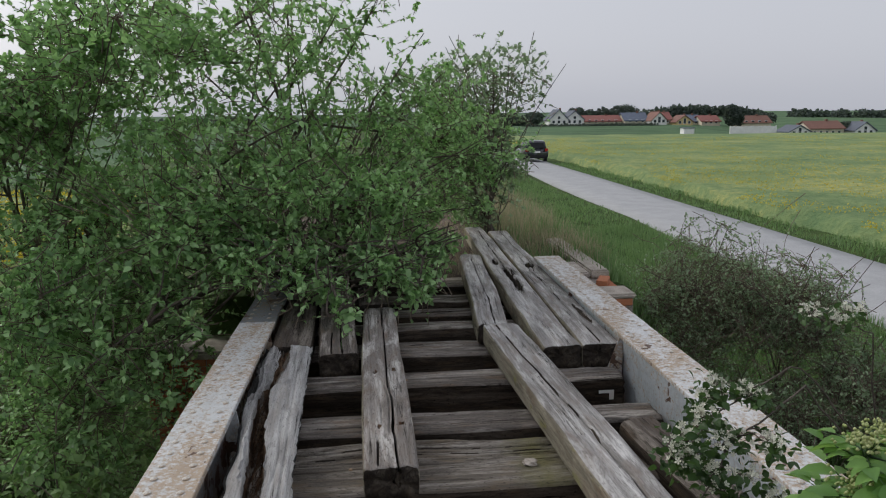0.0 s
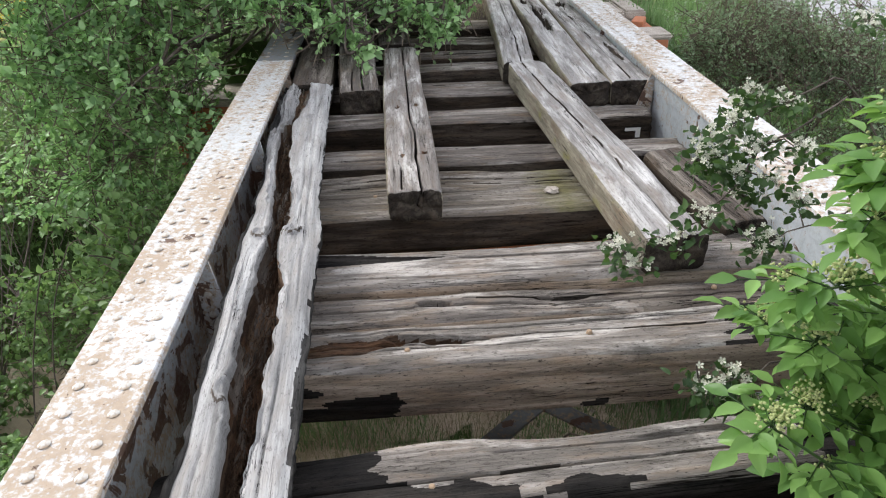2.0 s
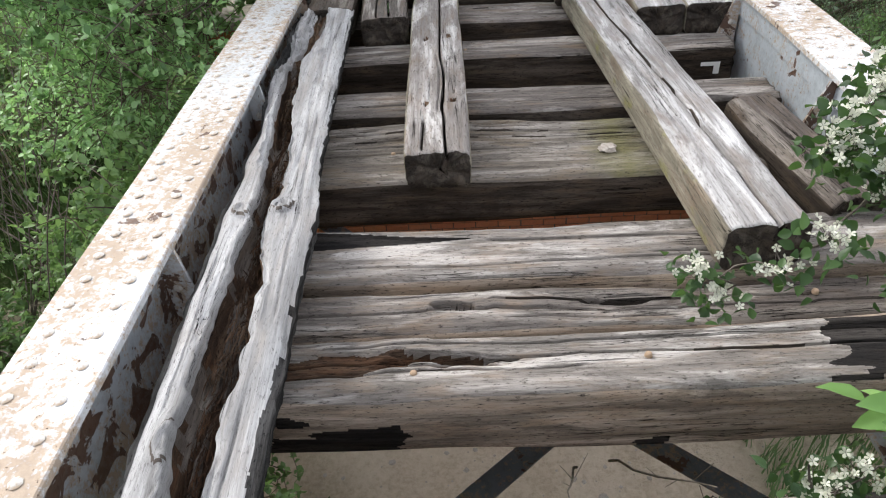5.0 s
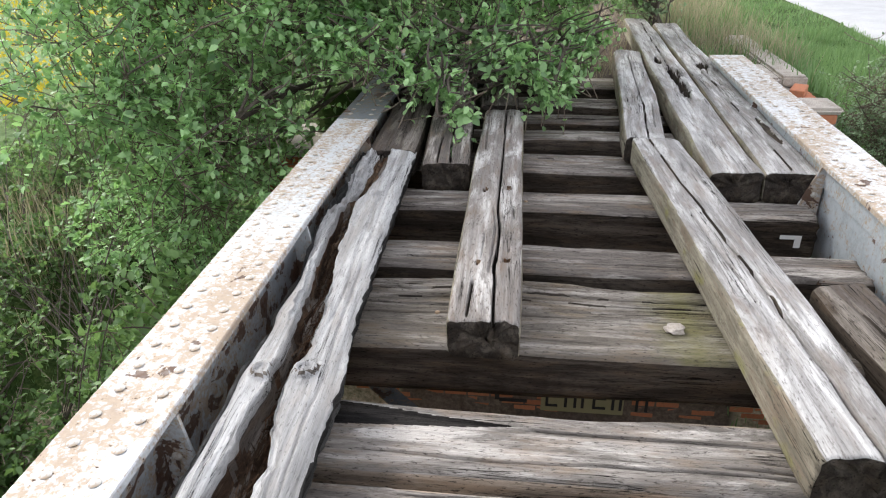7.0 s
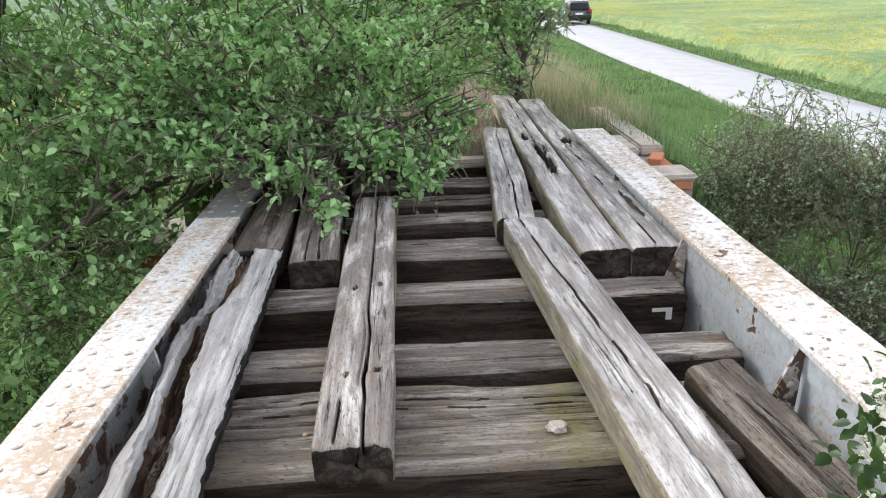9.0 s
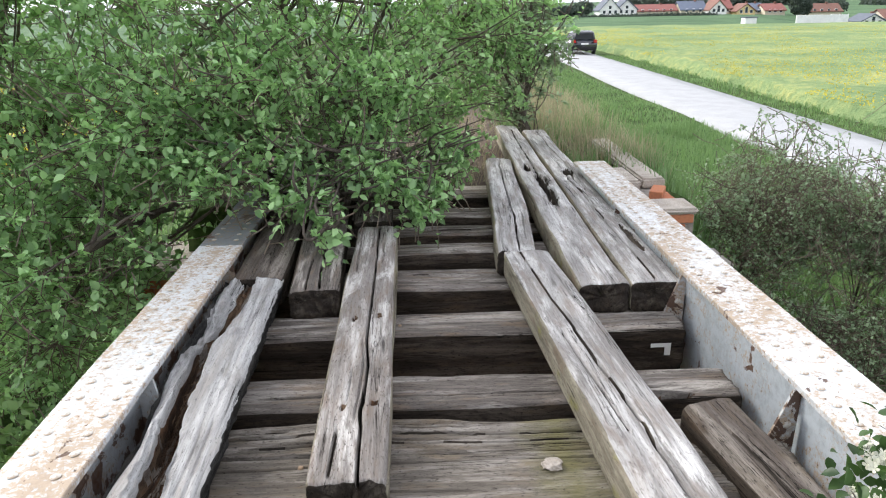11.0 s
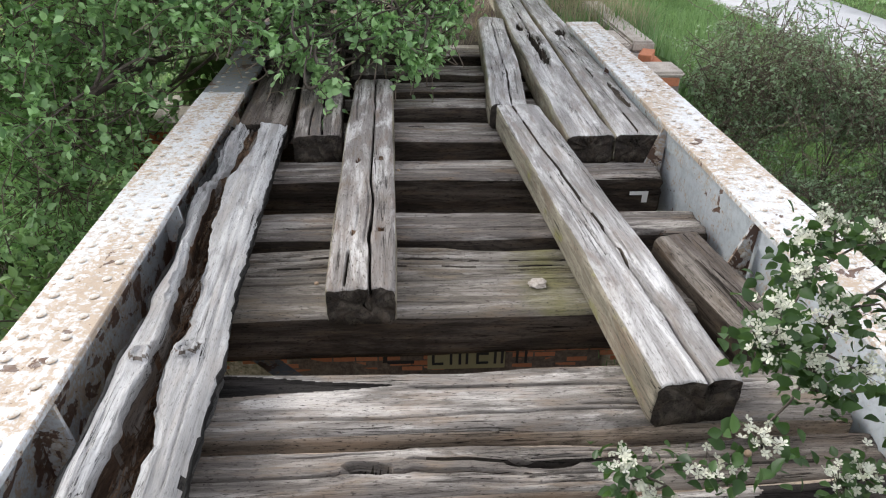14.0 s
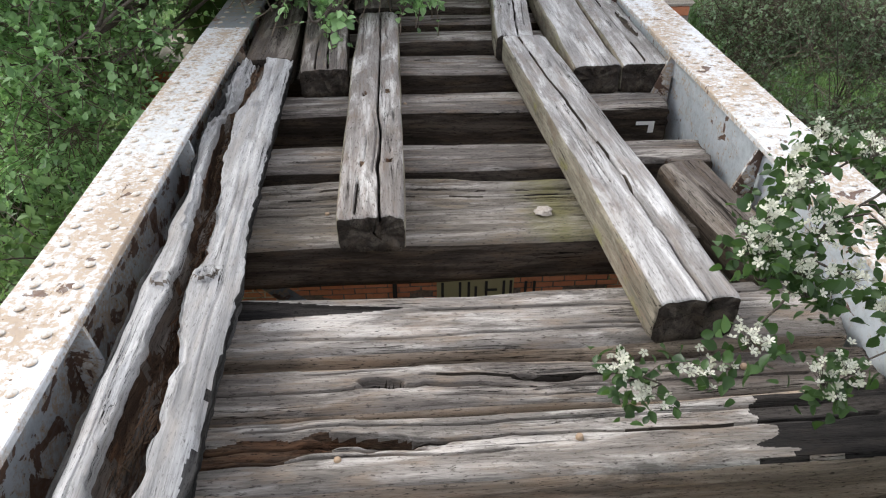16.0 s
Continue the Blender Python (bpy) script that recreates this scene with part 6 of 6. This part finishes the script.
house(162, 233, 13, 9, -8.6, -5.6, -3.2, CREAM, BROWN_TILE, "long house with a russet tiled roof", "side", 5)
house(176, 232, 8, 9, -8.6, -6.4, -3.6, PLASTER, SLATE, "white gabled house with slate roof")
fence = tagged(new("white_wall"), "long low white wall beside the field", "wall")
for i in range(6):
    part("panel", box_bm(75.2 + i * 1.72, 76.85 + i * 1.72, 140, 140.2, -3.9, -1.95 - 0.04 * (i % 2)), PLASTER, fence)
for i in range(7):
    part("post", box_bm(75.08 + i * 1.72, 75.2 + i * 1.72, 139.95, 140.25, -3.9, -1.9), PLASTER, fence)
shed = tagged(new("field_shed"), "small white shed at the field edge", "shed")
part("wall", box_bm(69.5, 72, 150, 152, -3.9, -2.5, 0.05), PLASTER, shed)
part("roof", box_bm(69.3, 72.2, 149.8, 152.2, -2.5, -2.35, 0.03), SLATE, shed)


def far_trees(name, label, blobs, size, per, seed, category="trees", mat=None):
    rng = np.random.default_rng(seed)
    P, Lg = [], []
    for (cx, cy, z0, z1, rx) in blobs:
        n = int(per)
        d = unit(rng.normal(size=(n, 3))) * rng.uniform(0.4, 1, (n, 1)) ** 0.5
        P.append(np.array((cx, cy, (z0 + z1) / 2)) + d * (rx, rx, (z1 - z0) / 2))
        Lg.append(rng.uniform(*size, n))
    P, Lg = np.concatenate(P), np.concatenate(Lg)
    n = len(P)
    me = leaves_mesh(name, P, rng.normal(size=(n, 3)), rng.normal(0, 0.7, (n, 3)) + (0, -0.5, 0.6), Lg, Lg, mat or HAZY_FARLEAF)
    return tagged(new(name, me), label, category, kind="stuff")


rng = np.random.default_rng(81)
far_trees("far_wood", "distant dark wood on a rise behind the village", [(x, 600 + rng.uniform(-10, 20), -12, -3 + 8.5 * max(0.05, 1 - ((x - 297) / 56) ** 2) ** 0.5 + rng.uniform(-0.8, 0.6), 7) for x in np.arange(246, 350, 4.0)], (1.5, 3.5), 220, 82)
far_trees("far_wood", "distant line of trees along the horizon", [(x, 600 + rng.uniform(-10, 20), -14, 0.5 + rng.uniform(-2.5, 1.5), 8) for x in np.arange(390, 640, 5.0)], (1.5, 3.5), 200, 83)
far_trees("far_wood", "distant tree line on the other side", [(x, 620 + rng.uniform(-10, 20), -14, -3 + rng.uniform(-2.5, 1.5), 9) for x in np.arange(-520, 240, 8.0)], (2, 4), 110, 84)
far_trees("village_trees", "dark garden trees between the houses", [(72, 305, -4, 1.5, 3.5), (88, 300, -4, 2.6, 3), (93, 310, -4, 3.0, 4), (99, 310, -4, 2.0, 4), (104, 308, -4, 3.0, 4), (110, 305, -4, 3.6, 4), (114, 305, -4, 4.2, 4), (118, 308, -4, 3, 4), (131, 305, -4, 1.5, 3), (66, 290, -5, 0.2, 4),
          (60, 290, -5, -0.5, 4), (54, 290, -5, 0.5, 5), (178, 300, -6, 0.2, 5), (173, 240, -9, -3.5, 3)], (0.5, 1.3), 520, 85)
far_trees("conifer", "tall dark conifer beside the white wall", [(150, 278, -5.5, 2.6, 3.2), (150, 278, -1, 3.4, 2.2), (153.5, 279, -5.5, 0.5, 2)], (0.5, 1.2), 700, 86, "tree")
far_trees("hedge", "clipped dark hedge in front of the houses", [(x, 262, -5.4, -3.55, 1.6) for x in np.arange(58, 112, 2.0)], (0.4, 0.9), 110, 87, "hedge")


# ---- the car on the lane ----
def car(m, label):
    root = tagged(new("car"), label, "car")
    root.matrix_world = m
    PAINTED, n, l, b = material("dark_blue_car_paint", 0.25)
    b.inputs["Base Color"].default_value, b.inputs["Coat Weight"].default_value = (0.02, 0.024, 0.032, 1), 0.8
    GLASS, n, l, b = material("tinted_glass", 0.08)
    b.inputs["Base Color"].default_value = (0.03, 0.035, 0.04, 1)
    RUBBER, n, l, b = material("tyre_rubber", 0.9)
    b.inputs["Base Color"].default_value = (0.02, 0.02, 0.02, 1)
    ALLOY, n, l, b = material("wheel_rim", 0.35, 0.9)
    b.inputs["Base Color"].default_value = (0.55, 0.55, 0.56, 1)
    LAMP, n, l, b = material("red_lamp_lens", 0.2)
    b.inputs["Base Color"].default_value = (0.45, 0.02, 0.015, 1)
    low = prism_bm([(-2.15, 0.3), (-2.2, 0.6), (-2.15, 0.98), (1.0, 1.0), (1.9, 0.86), (2.15, 0.62), (2.15, 0.3)], "x", -0.88, 0.88)
    bmesh.ops.bevel(low, geom=low.edges[:], offset=0.07, segments=2, affect="EDGES")
    part("body", low, PAINTED, root, smooth=True)
    cab = prism_bm([(-2.1, 0.96), (-1.85, 1.52), (-1.4, 1.6), (-0.1, 1.58), (0.4, 1.4), (1.1, 0.98)], "x", -0.78, 0.78)
    for v in cab.verts:
        if v.co.z > 1.3:
            v.co.x *= 0.86
    bmesh.ops.bevel(cab, geom=cab.edges[:], offset=0.05, segments=2, affect="EDGES")
    part("cabin", cab, PAINTED, root, smooth=True)
    rear = bmesh.new()
    rear.faces.new([rear.verts.new(c) for c in ((-0.66, -2.075, 1.06), (0.66, -2.075, 1.06), (0.58, -1.93, 1.46), (-0.58, -1.93, 1.46))])
    bmesh.ops.solidify(rear, geom=rear.faces[:], thickness=0.02)
    part("rear_window", rear, GLASS, root)
    for s in (-1, 1):
        side = bmesh.new()
        side.faces.new([side.verts.new(c) for c in ((s * 0.782, -1.85, 1.06), (s * 0.782, 0.75, 1.06), (s * 0.705, 0.2, 1.42), (s * 0.69, -1.6, 1.48))])
        bmesh.ops.solidify(side, geom=side.faces[:], thickness=0.02)
        part("side_window", side, GLASS, root)
        part("tail_lamp", box_bm(s * 0.74 - 0.12, s * 0.74 + 0.12, -2.23, -2.15, 0.82, 1.02, 0.02), LAMP, root)
        part("wing_mirror", box_bm(s * 0.95 - 0.09, s * 0.95 + 0.09, 0.55, 0.65, 1.0, 1.14, 0.03), PAINTED, root)
        for wy in (-1.35, 1.35):
            tyre = bmesh.new()
            bmesh.ops.create_cone(tyre, cap_ends=True, segments=24, radius1=0.33, radius2=0.33, depth=0.22)
            bmesh.ops.bevel(tyre, geom=tyre.edges[:], offset=0.025, segments=1, affect="EDGES")
            w = child("wheel", bm_mesh("wheel", tyre, RUBBER, True), root, pose(s * 0.8, wy, 0.33, 0, 90, 0))
            rim = bmesh.new()
            bmesh.ops.create_cone(rim, cap_ends=True, segments=20, radius1=0.21, radius2=0.2, depth=0.23)
            child("rim", bm_mesh("rim", rim, ALLOY), w)
    part("number_plate", box_bm(-0.26, 0.26, -2.225, -2.2, 0.7, 0.81), PLASTER, root)
    part("bumper", box_bm(-0.86, 0.86, -2.26, -2.1, 0.34, 0.56, 0.05), RUBBER, root)
    return root


car(pose(11.7, 52.5, -2.085, 0, 0, -3), "dark estate car driving away along the lane")
